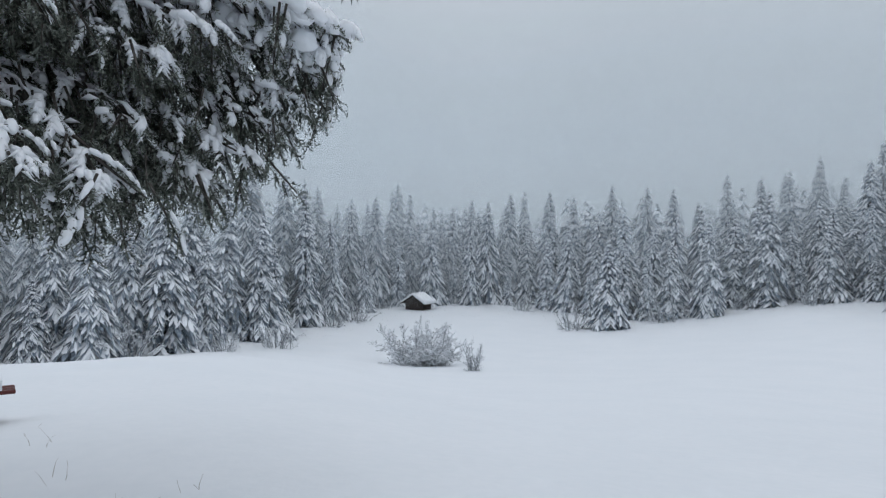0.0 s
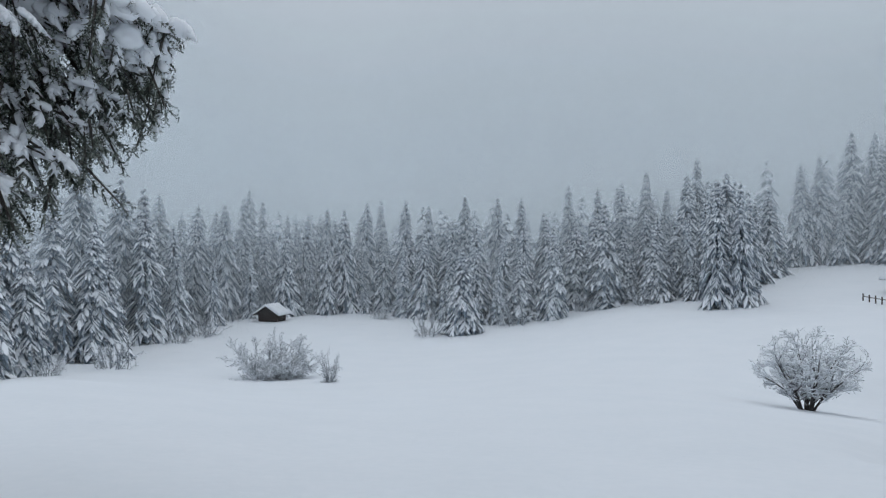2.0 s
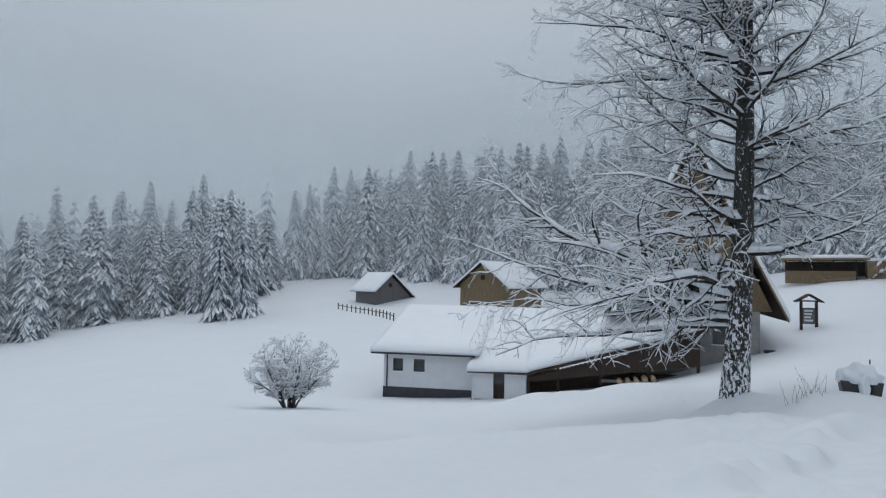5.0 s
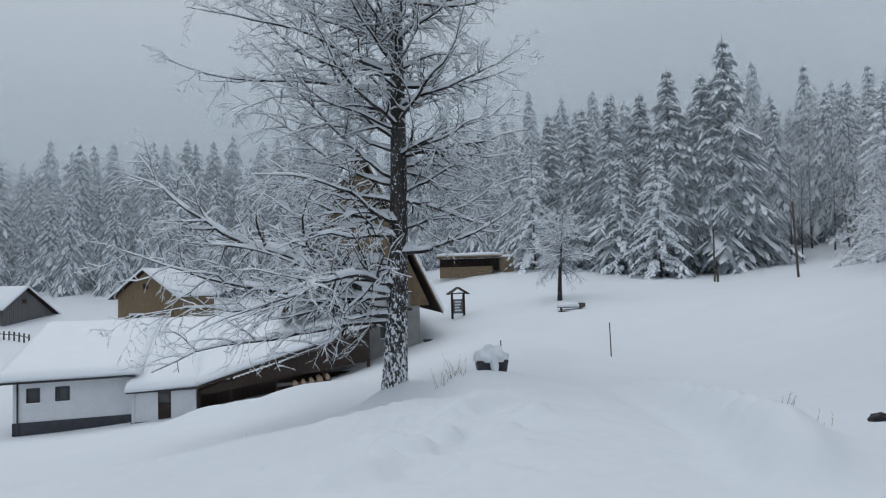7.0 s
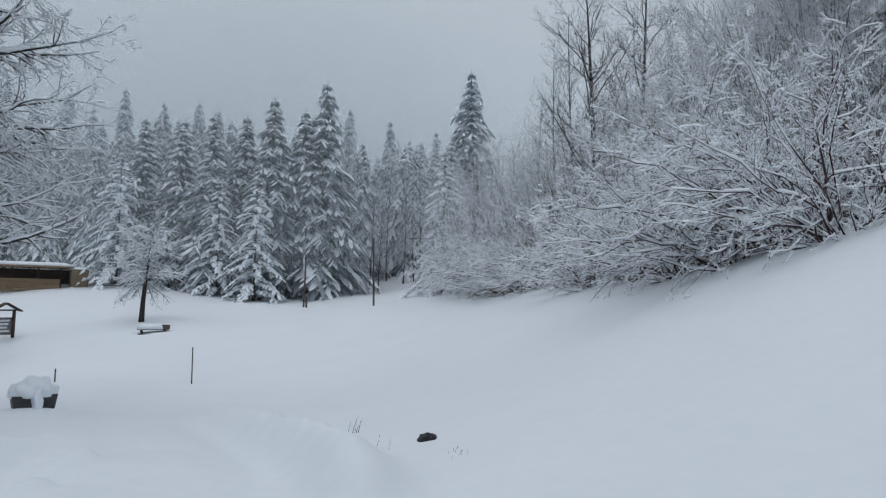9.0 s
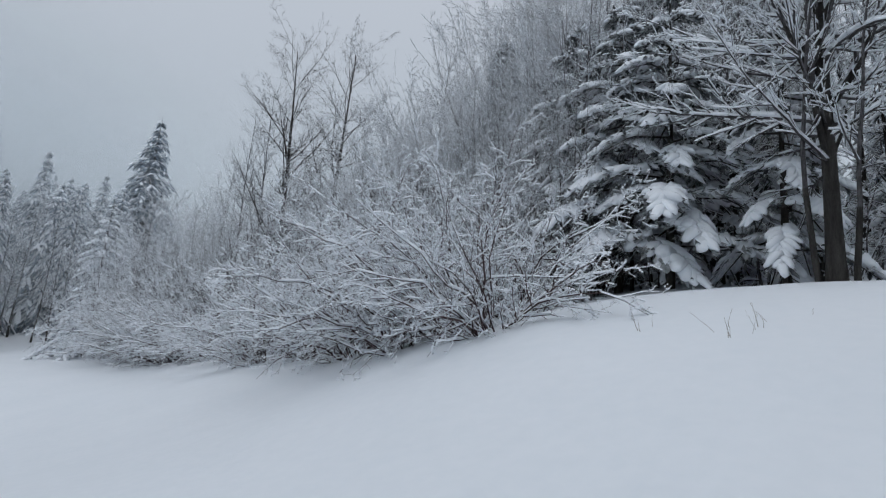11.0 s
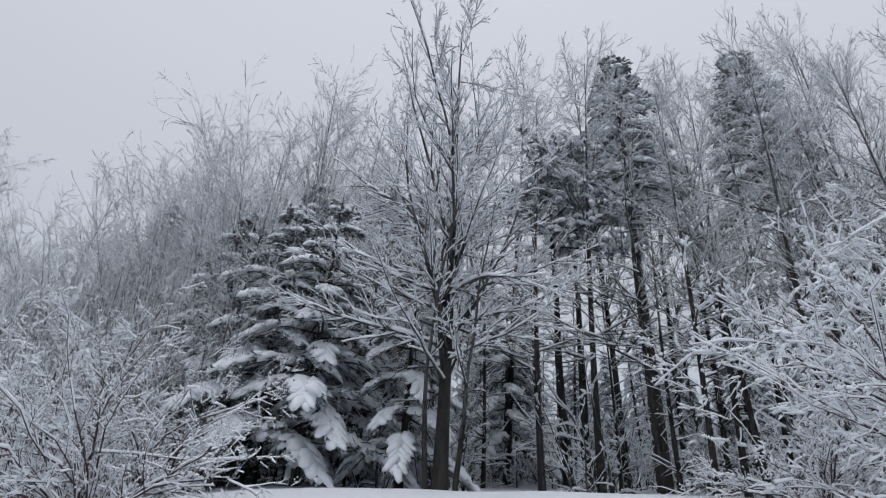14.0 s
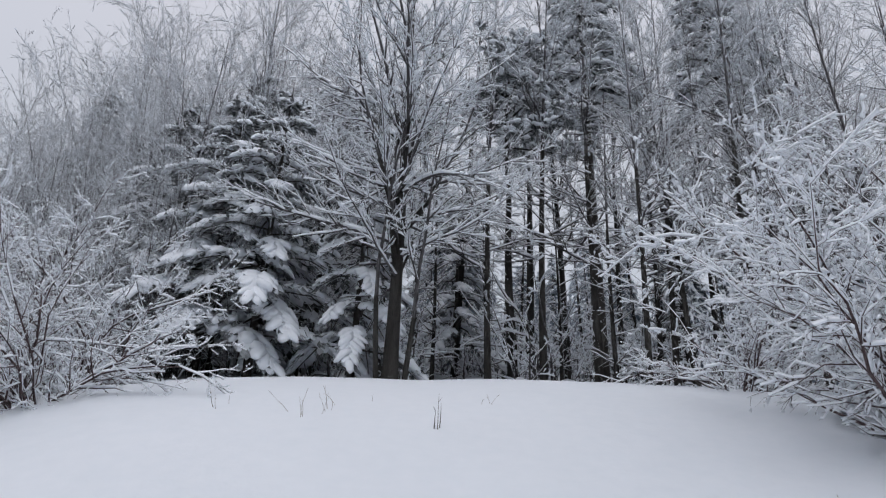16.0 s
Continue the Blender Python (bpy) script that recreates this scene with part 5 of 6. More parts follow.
def stable():
    x, y = at(48.8, 45.5)
    root = thing("stable_building", "long low white stable with dark plinth under deep roof snow", "building", m=pose(x, y, -8.35, 0, 0, -66))
    holes = [(0.68, 1.42, 1.72, 2.6), (2.2, 3.0, 1.72, 2.6)]
    wa = part("wall", wall_with_holes(0, 6.5, 0.6, 3.05, 0, 0.3, holes), PLASTER, root)
    part("wall", boxes((0, 0.3, 0.3, 9, 0.6, 3.05)), PLASTER, root)
    part("wall", boxes((0, 6.5, 8.7, 9, 0.6, 3.05)), PLASTER, root)
    part("plinth", boxes((-0.03, 6.53, -0.03, 9.03, -1.5, 0.598)), PLINTH, root, "dark painted plinth")
    for h in holes:
        window(root, *h, 0.08)
    part("roof", slab((-0.75, -0.7, 3.02), (6.7, -0.7, 3.02), (6.7, 9.6, 5.7), (-0.75, 9.6, 5.7), 0.12), TIN, root, "dark sheet roof edge")
    part("roof_snow", slab((-0.8, -0.78, 3.1), (7.0, -0.78, 3.1), (7.0, 9.5, 5.8), (-0.72, 9.5, 5.8), 0.5, 0, 14, 0.025, 3), SNOW_ROOF, root)
    part("gutter", boxes((-0.75, 6.7, -0.82, -0.705, 2.98, 3.08)), TIN, root)
    part("downpipe", boxes((0.22, 0.3, -0.1, -0.02, 0.0, 3.0)), TIN, root)
    # the lower entrance bay
    part("wall", wall_with_holes(6.53, 10.2, 0.25, 2.15, -1.0, -0.75, [(8.0, 8.75, 0.3, 1.98)]), PLASTER, root)
    part("wall", boxes((6.53, 6.8, -0.75, -0.04, 0.25, 2.15)), PLASTER, root)
    part("plinth", boxes((6.5, 10.22, -1.03, -0.6, -1.5, 0.248)), PLINTH, root)
    d = part("door", boxes((8.0, 8.75, -0.9, -0.85, 0.3, 1.3), (8.0, 8.08, -0.9, -0.85, 1.3, 1.98), (8.67, 8.75, -0.9, -0.85, 1.3, 1.98), (8.08, 8.67, -0.9, -0.85, 1.9, 1.98)), DARK_WOOD, root, "dark brown door with a glazed top")
    part("pane", boxes((8.08, 8.67, -0.89, -0.87, 1.3, 1.9)), GLASS, d)
    part("handle", boxes((8.62, 8.65, -0.96, -0.9, 1.0, 1.12)), TIN, d)
    part("downpipe", boxes((6.6, 6.69, -1.12, -1.03, 0.1, 2.1)), PLASTER, root)
    part("roof", slab((6.3, -1.5, 2.05), (10.3, -1.5, 2.05), (10.3, 9.6, 5.6), (6.72, 9.6, 5.6), 0.12), TIN, root)
    part("roof_snow", slab((6.25, -1.55, 2.14), (10.4, -1.42, 2.18), (10.4, 9.5, 5.75), (6.7, 9.5, 5.75), 0.5, 0, 14, 0.025, 4), SNOW_ROOF, root)
    # wood store with a rising lean-to roof
    part("roof", slab((10.25, -1.5, 2.02), (21.6, -1.6, 5.3), (21.6, 0.9, 5.7), (10.25, 9.6, 5.5), 0.14), DARK_WOOD, root)
    part("roof_snow", slab((10.2, -1.42, 2.2), (21.5, -1.5, 5.48), (21.5, 0.85, 5.9), (10.2, 9.5, 5.75), 0.48, 0, 16, 0.03, 5), SNOW_ROOF, root)
    part("back_wall", boxes((10.2, 21.0, 0.6, 0.8, -1.0, 2.2)), DARK_WOOD, root)
    # boarded front, each board hung under the sloping eave
    for i in range(38):
        a = 10.25 + i * 0.285
        top = 2.02 + (a - 10.25) * (3.28 / 11.35) - 0.12
        low = top - 0.34 - 0.15 * (a - 10.25)
        part("board", boxes((a, a + 0.2842, -1.12 + 0.010 * (i % 2), -1.07 + 0.010 * (i % 2), low, top)), DARK_WOOD, root)
    for a in (10.25, 12.2, 15.0, 18.0, 21.0):
        part("post", boxes((a, a + 0.18, -1.0, -0.82, -1.0, 2.0 + (a - 10.25) * 0.289)), DARK_WOOD, root)
    for i in range(9):
        part("rail_slat", boxes((12.6 + i * 0.24, 12.72 + i * 0.24, -1.2, -1.16, 0.05 + i * 0.03, 0.95 + i * 0.03)), GREY_WOOD, root)
    part("rail", boxes((12.5, 15.0, -1.15, -1.1, 0.75, 0.85)), GREY_WOOD, root)
    part("beam", boxes((15.1, 20.9, -1.02, -0.86, 1.75, 1.95)), GREY_WOOD, root)
    g = random.Random(9)
    for i in range(5):
        bm = bmesh.new()
        r = g.uniform(0.14, 0.19)
        m = Matrix.Translation((16.2 + i * 0.52, -1.3 + g.uniform(-0.05, 0.05), 1.92 + i * 0.07)) @ Matrix.Rotation(radians(90), 4, "X")
        bmesh.ops.create_cone(bm, cap_ends=True, segments=14, radius1=r, radius2=r * 0.95, depth=0.9, matrix=m)
        part("log", bm, LOG_END, root)
    return root


stable()


def farmhouse():
    x, y = at(75.7, 46.0)
    root = thing("farmhouse", "steep-roofed wooden farmhouse on a masonry base under snow", "house", m=pose(x, y, -5.1, 0, 0, -72) @ Matrix.Scale(1.08, 4))
    part("wall", wall_with_holes(-3.9, 3.9, -1.5, 3.0, 0, 0.4, [(-2.6, -1.7, 0.9, 2.1), (1.2, 2.1, 0.9, 2.1)]), STONE, root)
    for a in (-3.9, 3.5):
        part("wall", boxes((a, a + 0.4, 0.4, 11, -1.5, 3.0)), STONE, root)
    part("wall", boxes((-3.5, 3.5, 10.6, 11, -1.5, 3.0)), STONE, root)
    window(root, -2.6, -1.7, 0.9, 2.1, 0.08)
    window(root, 1.2, 2.1, 0.9, 2.1, 0.08)
    part("gable", prism(((-4.6, 3.02), (4.6, 3.02), (0, 13.2)), 0.02, 0.2), BROWN_WOOD, root, "weathered brown boarded gable")
    part("gable", prism(((-4.6, 3.02), (4.6, 3.02), (0, 13.2)), 10.7, 10.9), BROWN_WOOD, root)
    for i in range(30):
        a = -4.35 + i * 0.3
        top = 13.0 - abs(a + 0.13) * (10.18 / 4.6) - 0.25
        if top > 3.3:
            part("board", boxes((a, a + 0.27, -0.03 - 0.01 * (i % 2), 0.018, 3.05, top)), BROWN_WOOD, root)
    for px, pz in ((-1.7, 5.6), (0.6, 5.6), (-0.5, 8.6)):
        window(root, px, px + 0.95, pz, pz + 1.2, -0.06)
    for sgn in (-1, 1):
        q = ((0, -0.9, 13.55), (sgn * 5.25, -0.9, 2.5), (sgn * 5.25, 11.6, 2.5), (0, 11.6, 13.55))
        part("roof", slab(*q, 0.3), DARK_WOOD, root)
        part("roof_snow", slab((0, -1.06, 13.72), (sgn * 5.36, -1.06, 2.5), (sgn * 5.36, 11.6, 2.5), (0, 11.6, 13.72), 0.78, 0, 12, 0.02, 7 + sgn), SNOW_ROOF, root)
        part("bargeboard", slab((0, -1.0, 13.5), (sgn * 5.3, -1.0, 2.4), (sgn * 5.3, -0.91, 2.4), (0, -0.91, 13.5), 0.34), BROWN_WOOD, root)
    b = part("balcony", boxes((-4.6, 3.2, -1.3, -0.05, 2.75, 2.9)), DARK_WOOD, root)
    for i in range(34):
        part("baluster", boxes((-4.55 + i * 0.225, -4.37 + i * 0.225, -1.28, -1.25, 2.95, 3.85)), BALCONY, b)
    part("handrail", boxes((-4.6, 3.2, -1.32, -1.2, 3.87, 3.96)), DARK_WOOD, b)
    part("handrail_snow", slab((-4.6, -1.33, 3.963), (3.2, -1.33, 3.963), (3.2, -1.19, 3.963), (-4.6, -1.19, 3.963), 0.12, 0, 6, 0.01), SNOW_ROOF, b)
    part("bin", boxes((4.1, 5.0, -0.6, 0.2, -0.2, 0.7), bevel=0.05), TIN, root, "dark bin by the wall")
    return root


farmhouse()


def barn(name, label, az, r, z, turn, w, eave, apex, length, mat, low_right=0.0, board=0.3, door=True, base=None):
    """A gabled wooden barn; its front gable faces -y."""
    x, y = at(az, r)
    root = thing(name, label, "barn", m=pose(x, y, z, 0, 0, turn))
    h = w / 2
    rr = eave - low_right
    k = h * (apex - rr) / (apex - eave)
    outline = ((-h, -1), (k, -1), (k, rr), (0, apex), (-h, eave))
    part("wall", prism(outline, 0.03, 0.2), mat, root)
    part("wall", prism(outline, length - 0.2, length), mat, root)
    part("wall", boxes((-h, -h + 0.18, 0.2, length - 0.2, -1, eave)), mat, root)
    part("wall", boxes((k - 0.18, k, 0.2, length - 0.2, -1, rr)), mat, root)
    a, i = -h, 0
    while a < k - board:
        m_ = a + board / 2
        top = apex - abs(m_) * (apex - eave) / h - 0.1
        part("board", boxes((a, a + board - 0.03, -0.012 * (i % 2), 0.028, -0.6, top)), mat, root)
        a += board
        i += 1
    s = (apex - eave) / h
    for q0, q1 in (((0, apex + 0.1), (-h - 0.7, eave + 0.1 - 0.7 * s)), ((0, apex + 0.1), (k + 0.7, rr + 0.1 - 0.7 * s))):
        part("roof", slab((q0[0], -0.7, q0[1]), (q1[0], -0.7, q1[1]), (q1[0], length + 0.6, q1[1]), (q0[0], length + 0.6, q0[1]), 0.14), DARK_WOOD, root)
        part("roof_snow", slab((q0[0], -0.75, q0[1] + 0.05), (q1[0] * 1.01, -0.75, q1[1] + 0.05), (q1[0] * 1.01, length + 0.65, q1[1] + 0.05), (q0[0], length + 0.65, q0[1] + 0.05), 0.5, 0, 10, 0.02, int(az)), SNOW_ROOF, root)
    return root


b2 = barn("hay_barn", "yellow-brown timber barn with a snow-covered gable roof", 57.9, 78.5, -4.45, -86, 6.4, 3.7, 6.3, 11, BROWN_WOOD)
part("door_frame", boxes((-1.9, -1.75, -0.1, -0.02, -0.3, 1.5), (-0.35, -0.2, -0.1, -0.02, -0.3, 1.5), (-1.9, -0.2, -0.1, -0.02, 1.5, 1.65)), PLASTER, b2, "pale stable door frame")
part("door", boxes((-1.75, -0.35, -0.07, -0.02, -0.3, 1.5)), PLINTH, b2)
part("hatch", boxes((-0.3, 0.3, -0.06, -0.02, 4.3, 4.9)), DARK_WOOD, b2)
b3 = barn("log_barn", "small weathered grey log barn with a snowy roof", 49.6, 104, -4.95, -8, 6.2, 2.9, 5.3, 5.0, GREY_WOOD, 1.2)
part("hatch", boxes((-0.35, 0.35, -0.06, -0.02, 3.3, 3.9)), DARK_WOOD, b3)
x, y = at(-3.85, 111)
hut = barn("forest_hut", "tiny dark wooden hut under a thick cap of snow", -3.85, 111, gz(x, y) - 0.1, -25, 3.4, 1.5, 2.6, 3.2, DARK_WOOD)


def pavilion():
    x, y = at(86.1, 77)
    root = thing("garden_pavilion", "flat-roofed open wooden pavilion with board walls", "pavilion", m=pose(x, y, gz(x, y) - 0.2, 0, 0, -84))
    for i in range(9):
        part("plank", boxes((-4.4, 2.0, 0, 0.05, i * 0.15, i * 0.15 + 0.14)), BROWN_WOOD, root)
    for a in (-4.4, -2.2, 0.0, 2.0):
        part("post", boxes((a, a + 0.14, 0.06, 0.2, 0, 2.5)), DARK_WOOD, root)
    part("wall", boxes((3.0, 4.6, -0.1, 2.6, 0, 2.4)), BROWN_WOOD, root)
    part("wall", boxes((-4.4, 4.6, 3.2, 3.4, 0, 2.4)), DARK_WOOD, root)
    part("roof", boxes((-4.8, 3.2, -0.5, 3.7, 2.5, 2.66)), BROWN_WOOD, root)
    part("roof_snow", slab((-4.75, -0.45, 2.664), (3.15, -0.45, 2.664), (3.15, 3.6, 2.664), (-4.75, 3.6, 2.664), 0.4, 0, 10, 0.02), SNOW_ROOF, root)
    part("roof_snow", slab((2.95, -0.15, 2.41), (4.65, -0.15, 2.41), (4.65, 2.6, 2.41), (2.95, 2.6, 2.41), 0.3, 0, 6, 0.02), SNOW_ROOF, root)


pavilion()


def info_board():
    x, y = at(84.4, 53.5)
    root = thing("notice_board", "dark wooden notice board with a little gabled roof", "sign", m=pose(x, y, gz(x, y) - 0.1, 0, 0, -70))
    for a in (-0.6, 0.42):
        part("post", boxes((a, a + 0.18, 0, 0.18, 0, 2.1), bevel=0.015), DARK_WOOD, root)
    p = part("panel", boxes((-0.41, 0.41, 0.07, 0.12, 0.45, 1.65)), GREY_WOOD, root, "weathered notice panel")
    for i in range(4):
        part("text_bar", boxes((-0.3, 0.28 - 0.07 * (i % 3), 0.055, 0.068, 1.36 - 0.24 * i, 1.5 - 0.24 * i)), PLASTER, p)
    for sg in (-1, 1):
        part("roof", slab((0, -0.45, 2.6), (sg * 0.9, -0.45, 2.05), (sg * 0.9, 0.6, 2.05), (0, 0.6, 2.6), 0.08), DARK_WOOD, root)
    part("beam", boxes((-0.7, 0.7, 0.03, 0.17, 2.1, 2.2)), DARK_WOOD, root)


info_board()


def tub():
    x, y = at(87.2, 14.7)
    root = thing("planter_tub", "dark planter box buried under a heap of snow", "planter", m=pose(x, y, gz(x, y) - 0.18, 0, 0, -80) @ Matrix.Scale(0.7, 4))
    part("box", prism(((-0.40, -0.1), (0.40, -0.1), (0.52, 0.62), (-0.52, 0.62)), -0.4, 0.4), TIN, root)
    bm = bmesh.new()
    bmesh.ops.create_icosphere(bm, subdivisions=4, radius=1.0)
    for v in bm.verts:
        n = noise.noise(v.co * 2.2) * 0.14
        v.co = Vector((v.co.x * (0.56 + n), v.co.y * (0.5 + n), 0.64 + max(v.co.z, -0.15) * (0.44 + n)))
    for f in bm.faces:
        f.smooth = True
    part("snow_cap", bm, SNOW, root)
    bm = bmesh.new()
    bmesh.ops.create_icosphere(bm, subdivisions=4, radius=1.0)
    for v in bm.verts:
        n = noise.noise(v.co * 1.7 + Vector((3, 0, 0))) * 0.12
        v.co = Vector((0.03 + v.co.x * (0.17 + 0.34 * max(-v.co.z, 0) + n), -0.42 + v.co.y * (0.36 + n), 0.22 + v.co.z * (0.60 + n)))
    for f in bm.faces:
        f.smooth = True
    part("snow_spill", bm, SNOW, root)


tub()


def stick(bm, p, q, r0, r1, k=6):
    p, q = Vector(p), Vector(q)
    m = Matrix.Translation((p + q) / 2) @ (q - p).to_track_quat("Z", "Y").to_matrix().to_4x4()
    bmesh.ops.create_cone(bm, cap_ends=True, segments=k, radius1=r0, radius2=r1, depth=(q - p).length, matrix=m)
    return bm


def stake(az, r, h, lean=0.02, rad=0.023):
    x, y = at(az, r)
    ob = part("marker_stake", stick(bmesh.new(), (0, 0, -0.5), (lean * h, 0, h), rad, rad * 0.85, 8), FENCE_WOOD)
    ob.matrix_world = pose(x, y, gz(x, y), 0, 0, -az)
    return tagged(ob, "thin brown wooden stake standing in the snow", "stake", "marker stakes by the track")


stake(88.1, 23.4, 0.42)
stake(97.8, 24.0, 1.25, -0.02)


def pole(az, r, h, lean):
    x, y = at(az, r)
    z = gz(x, y)
    root = thing("utility_pole", "weathered wooden power pole with thin wires", "pole", "poles of the power line", m=pose(x, y, z, 0, 0, -az))
    part("shaft", stick(bmesh.new(), (0, 0, -0.6), (lean * h, 0, h), 0.085, 0.065, 10), FENCE_WOOD, root)
    part("insulator", stick(bmesh.new(), (lean * h, -0.1, h - 0.12), (lean * h, -0.1, h + 0.06), 0.035, 0.03, 8), PLASTER, root)
    return Vector((x, y, z + h)) + Vector((math.cos(radians(az)), -math.sin(radians(az)), 0)) * lean * h


p1 = pole(106.35, 59.5, 4.9, 0.02)
p2 = pole(112.5, 51.2, 5.5, -0.03)
x, y = at(106.6, 58.9)
post = part("stump_post", stick(bmesh.new(), (0, 0, -0.3), (0, 0, 0.75), 0.1, 0.095, 9), FENCE_WOOD)
post.matrix_world = pose(x, y, gz(x, y))
tagged(post, "short weathered post beside the power pole", "post")


def wire(a, b, sag):
    cu = bpy.data.curves.new("wire", "CURVE")
    cu.dimensions, cu.bevel_depth, cu.bevel_resolution = "3D", 0.012, 1
    sp = cu.splines.new("POLY")
    n = 24
    sp.points.add(n)
    for i in range(n + 1):
        t = i / n
        q = a.lerp(b, t)
        sp.points[i].co = (q.x, q.y, q.z - sag * 4 * t * (1 - t), 1)
    cu.materials.append(FENCE_WOOD)
    ob = new("power_wire", cu)
    tagged(ob, "thin sagging overhead wire with a line of snow", "wire", "wires of the power line")


hx, hy = at(80.5, 42)
wire(Vector((hx, hy, 1.0)), p1, 1.6)
wire(p1, p2, 0.15)
ex, ey = at(128, 60)
wire(p2, Vector((ex, ey, 7.0)), 0.5)


def picnic_table():
    x, y = at(94.5, 46.8)
    root = thing("picnic_table", "low wooden picnic table buried under a slab of snow", "table", m=pose(x, y, gz(x, y) - 0.55, 0, 0, -88))
    for i in range(4):
        part("plank", boxes((-1.0, 0.85, -0.4 + i * 0.2, -0.22 + i * 0.2, 0.68, 0.73)), FENCE_WOOD, root)
    for a in (-0.8, 0.6):
        part("leg", boxes((a, a + 0.1, -0.35, 0.35, 0, 0.67)), FENCE_WOOD, root)
    for y0 in (-0.85, 0.6):
        part("bench_board", boxes((-1.0, 1.1, y0, y0 + 0.25, 0.42, 0.47)), FENCE_WOOD, root)
    part("snow_slab", slab((-1.0, -0.4, 0.734), (0.5, -0.4, 0.734), (0.5, 0.38, 0.734), (-1.0, 0.38, 0.734), 0.3, 0, 8, 0.02), SNOW_ROOF, root)
    part("block", boxes((0.5, 0.95, -0.3, 0.2, 0.735, 1.0)), FENCE_WOOD, root)


picnic_table()


def fence():
    a, b = at(45.0, 100), at(49.8, 80)
    root = thing("rail_fence", "low wooden rail fence half sunk in the snow", "fence", m=pose(a[0], a[1], gz(*a)))
    n = 15
    pts = []
    for i in range(n):
        t = i / (n - 1)
        x, y = a[0] + (b[0] - a[0]) * t + 1.2 * math.sin(3 * t), a[1] + (b[1] - a[1]) * t
        q = Vector((x, y, gz(x, y))) - Vector((a[0], a[1], gz(*a)))
        pts.append(q)
        part("post", stick(bmesh.new(), q - Vector((0, 0, 0.4)), q + Vector((0, 0, 1.0)), 0.09, 0.085, 7), FENCE_WOOD, root)
    for p, q in zip(pts, pts[1:]):
        part("rail", stick(bmesh.new(), p + Vector((0, 0, 0.65)), q + Vector((0, 0, 0.65)), 0.05, 0.05, 6), FENCE_WOOD, root)


fence()


def bench():
    x, y = at(-36.8, 11.0)
    x, y = x - 0.75 * math.cos(radians(37)), y - 0.75 * math.sin(radians(37))
    root = thing("garden_bench", "red-brown painted bench with snow on its seat", "bench", m=pose(x, y, gz(x, y) - 0.05, 0, 0, 37))
    for i in range(3):
        part("seat_board", boxes((-1.1, 0.75, i * 0.14, i * 0.14 + 0.12, 0.42, 0.47), bevel=0.006), RED_WOOD, root)
    for a in (-0.9, 0.45):
        part("leg", boxes((a, a + 0.1, 0.02, 0.38, 0, 0.415)), RED_WOOD, root)
    part("snow_cushion", slab((-1.1, 0.0, 0.474), (0.6, 0.0, 0.474), (0.6, 0.4, 0.474), (-1.1, 0.4, 0.474), 0.22, 0, 8, 0.015), SNOW_ROOF, root)


bench()


def stone():
    x, y = at(117.9, 7.5)
    bm = bmesh.new()
    bmesh.ops.create_icosphere(bm, subdivisions=3, radius=0.11)
    for v in bm.verts:
        v.co *= 1 + 0.35 * noise.noise(v.co * 14)
        v.co.z *= 0.75
    ob = part("stone", bm, BLACK)
    ob.matrix_world = pose(x, y, gz(x, y) - 0.01, 10, 15, 40)
    tagged(ob, "small wet black stone poking out of the snow", "stone")


stone()


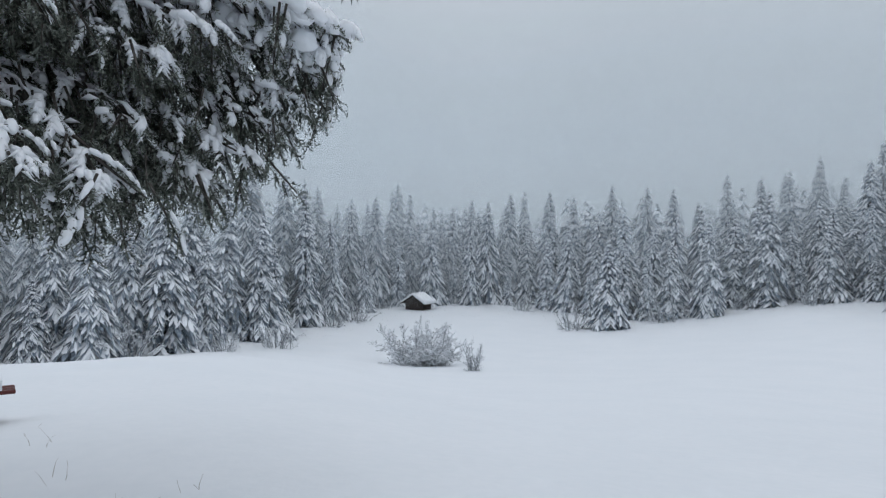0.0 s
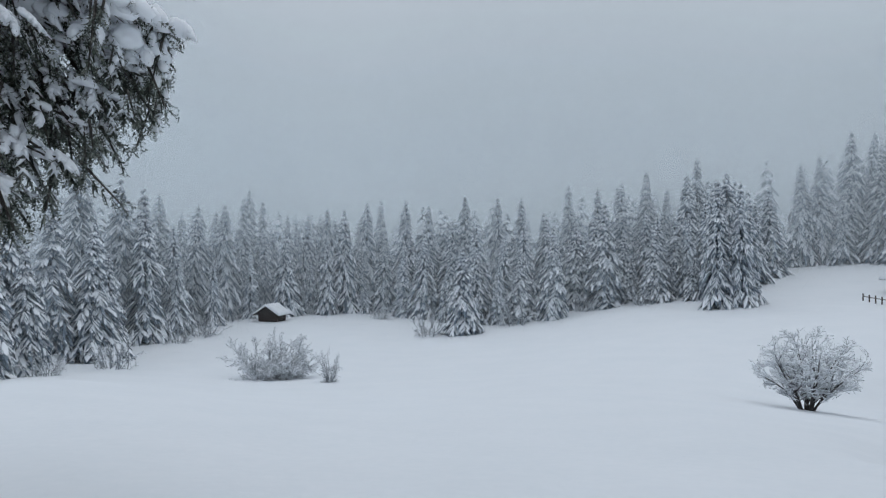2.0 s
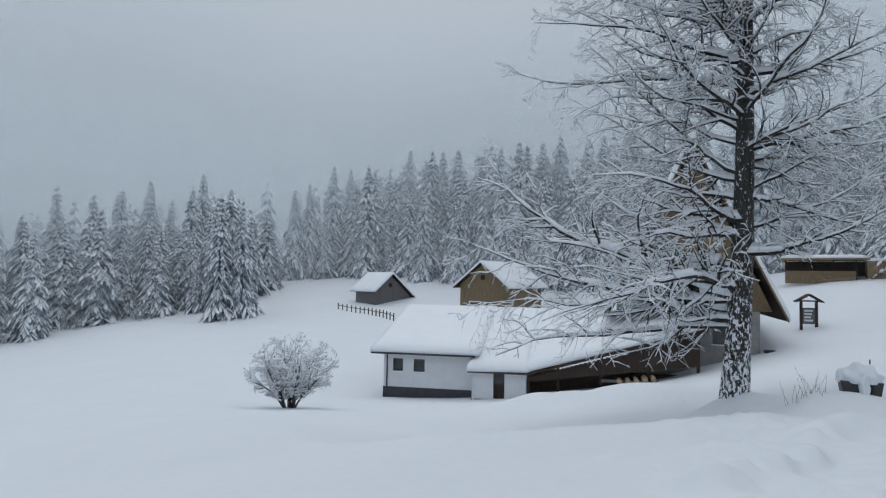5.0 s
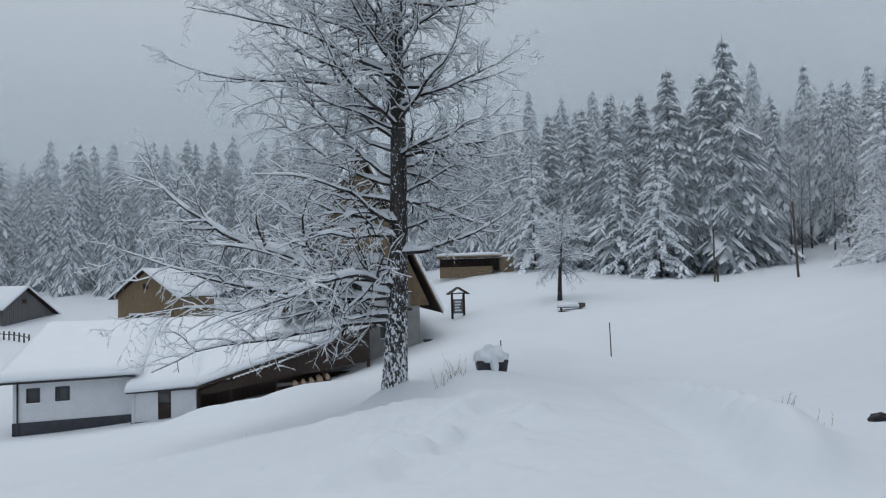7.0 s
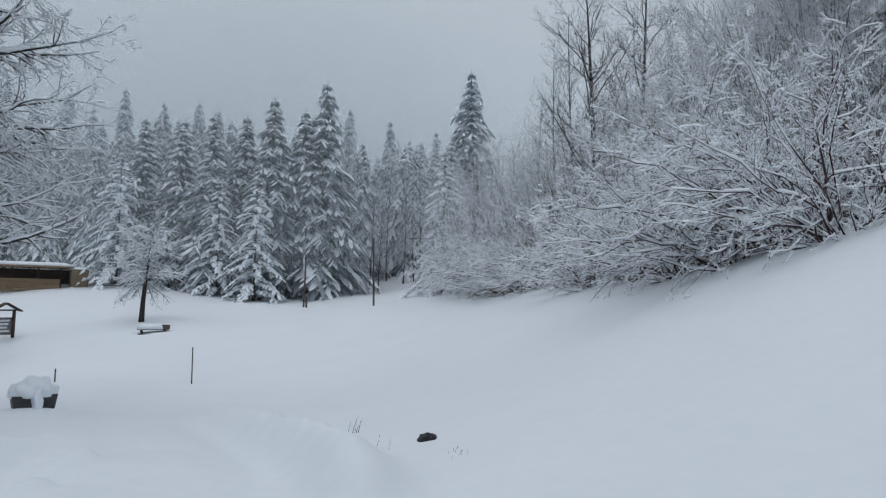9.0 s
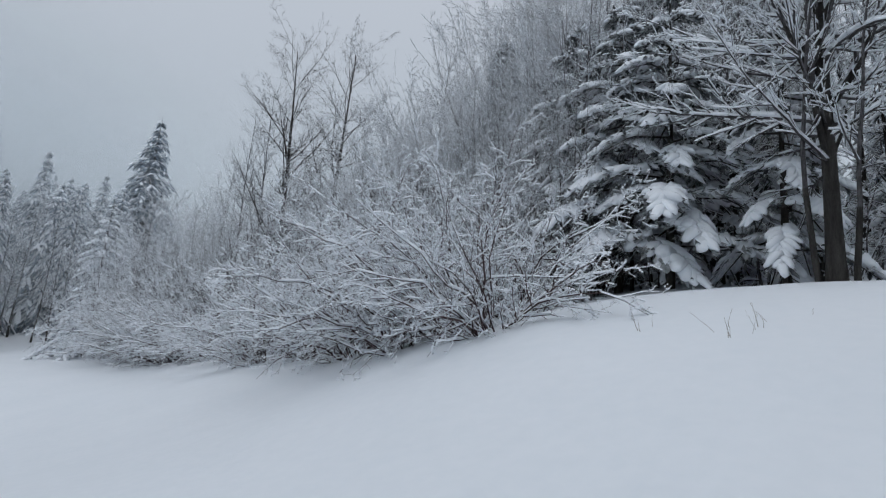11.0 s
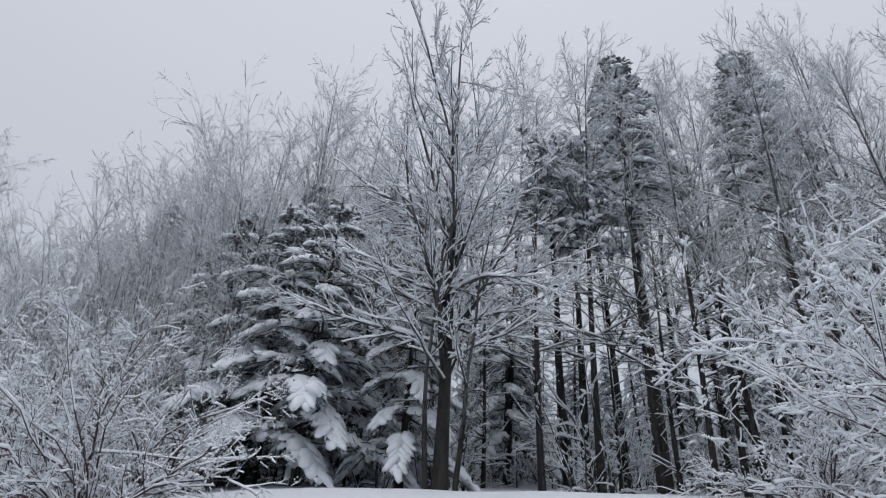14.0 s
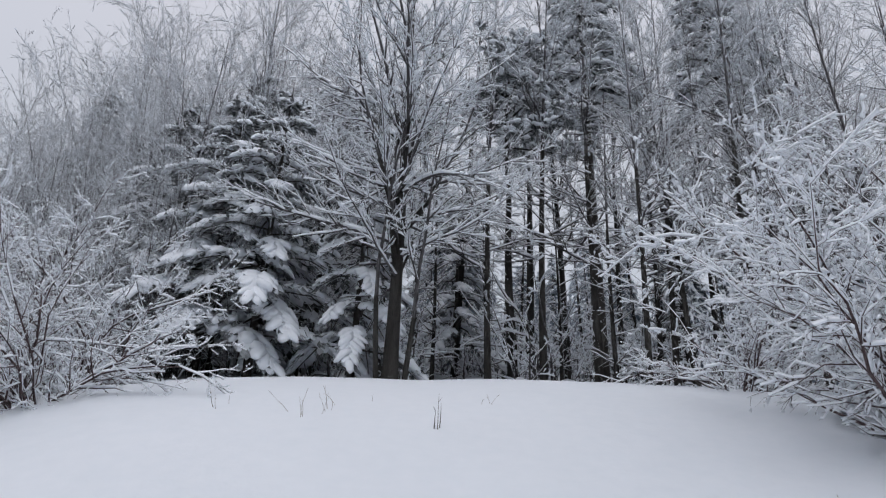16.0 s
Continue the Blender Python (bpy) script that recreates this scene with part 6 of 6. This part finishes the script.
def stalks(az, r, n, h, seed, spread=0.12, mat=STRAW, label="dry dead stalks sticking out of the snow", bend=0.25, rad=0.004):
    """A tuft of dead stems."""
    g = random.Random(seed)
    x, y = at(az, r)
    segs = []
    for i in range(n):
        p = Vector((g.gauss(0, spread), g.gauss(0, spread), -0.08))
        d = Vector((g.gauss(0, bend), g.gauss(0, bend), 1)).normalized()
        ln = h * g.uniform(0.5, 1.1)
        rr = rad * g.uniform(0.7, 1.3)
        for k in range(5):
            d = (d + Vector((g.gauss(0, bend * 0.6), g.gauss(0, bend * 0.6), -0.06 * k * bend))).normalized()
            q = p + d * ln / 5
            segs.append((*p, *q, rr * (1 - k / 6), rr * (1 - (k + 1) / 6)))
            if k > 1 and g.random() < 0.45:
                e = (d + Vector((g.gauss(0, 0.7), g.gauss(0, 0.7), 0.2))).normalized()
                segs.append((*q, *(q + e * ln * 0.2), rr * 0.5, rr * 0.2))
            p = q
    s = np.array(segs)
    ob = net("dead_stalks", *tubes(s[:, :3], s[:, 3:6], s[:, 6], s[:, 7], 4), mat)
    ob.matrix_world = pose(x, y, gz(x, y))
    return tagged(ob, label, "plant", "dry stalks in the snow", "stuff")


stalks(111.7, 9.2, 5, 0.3, 1, 0.06, FENCE_WOOD, bend=0.15, rad=0.007)
stalks(120.7, 6.5, 9, 0.14, 17, 0.08)
stalks(114.0, 7.0, 9, 0.16, 2, 0.09)
stalks(179.0, 8.2, 3, 0.55, 3, 0.03, DARK_WOOD, "pair of dark upright twigs in the snow", 0.03, 0.008)
stalks(168.2, 8.6, 5, 0.5, 4, 0.12)
stalks(170.6, 8.9, 4, 0.42, 5, 0.08)
stalks(174, 9.5, 3, 0.2, 6, 0.08)
stalks(184, 9.3, 3, 0.25, 7, 0.06)
stalks(162, 9.2, 3, 0.3, 8, 0.05)
stalks(208, 6.0, 4, 0.6, 9, 0.08)
stalks(213, 6.2, 5, 0.5, 10, 0.1)
stalks(-32, 5.6, 7, 0.4, 11, 0.2)
stalks(-29, 4.4, 8, 0.3, 12, 0.2)
stalks(-33, 4.6, 8, 0.4, 13, 0.25)
stalks(-27.5, 6.5, 3, 0.25, 14, 0.1)
stalks(-35.5, 9.0, 3, 0.5, 15, 0.2, bend=0.4, rad=0.003)
stalks(-35.4, 7.4, 3, 0.4, 16, 0.2, bend=0.4, rad=0.003)
g5 = random.Random(6)
for i in range(16):
    stalks(63 + i * 0.9, 11.6 + 0.16 * i + g5.uniform(-0.4, 0.4), 4, g5.uniform(0.25, 0.5), 30 + i, 0.15)
for i in range(7):
    stalks(82.6 + i * 0.35, 14.5 + g5.uniform(-0.5, 0.5), 3, g5.uniform(0.35, 0.6), 60 + i, 0.1, rad=0.005)
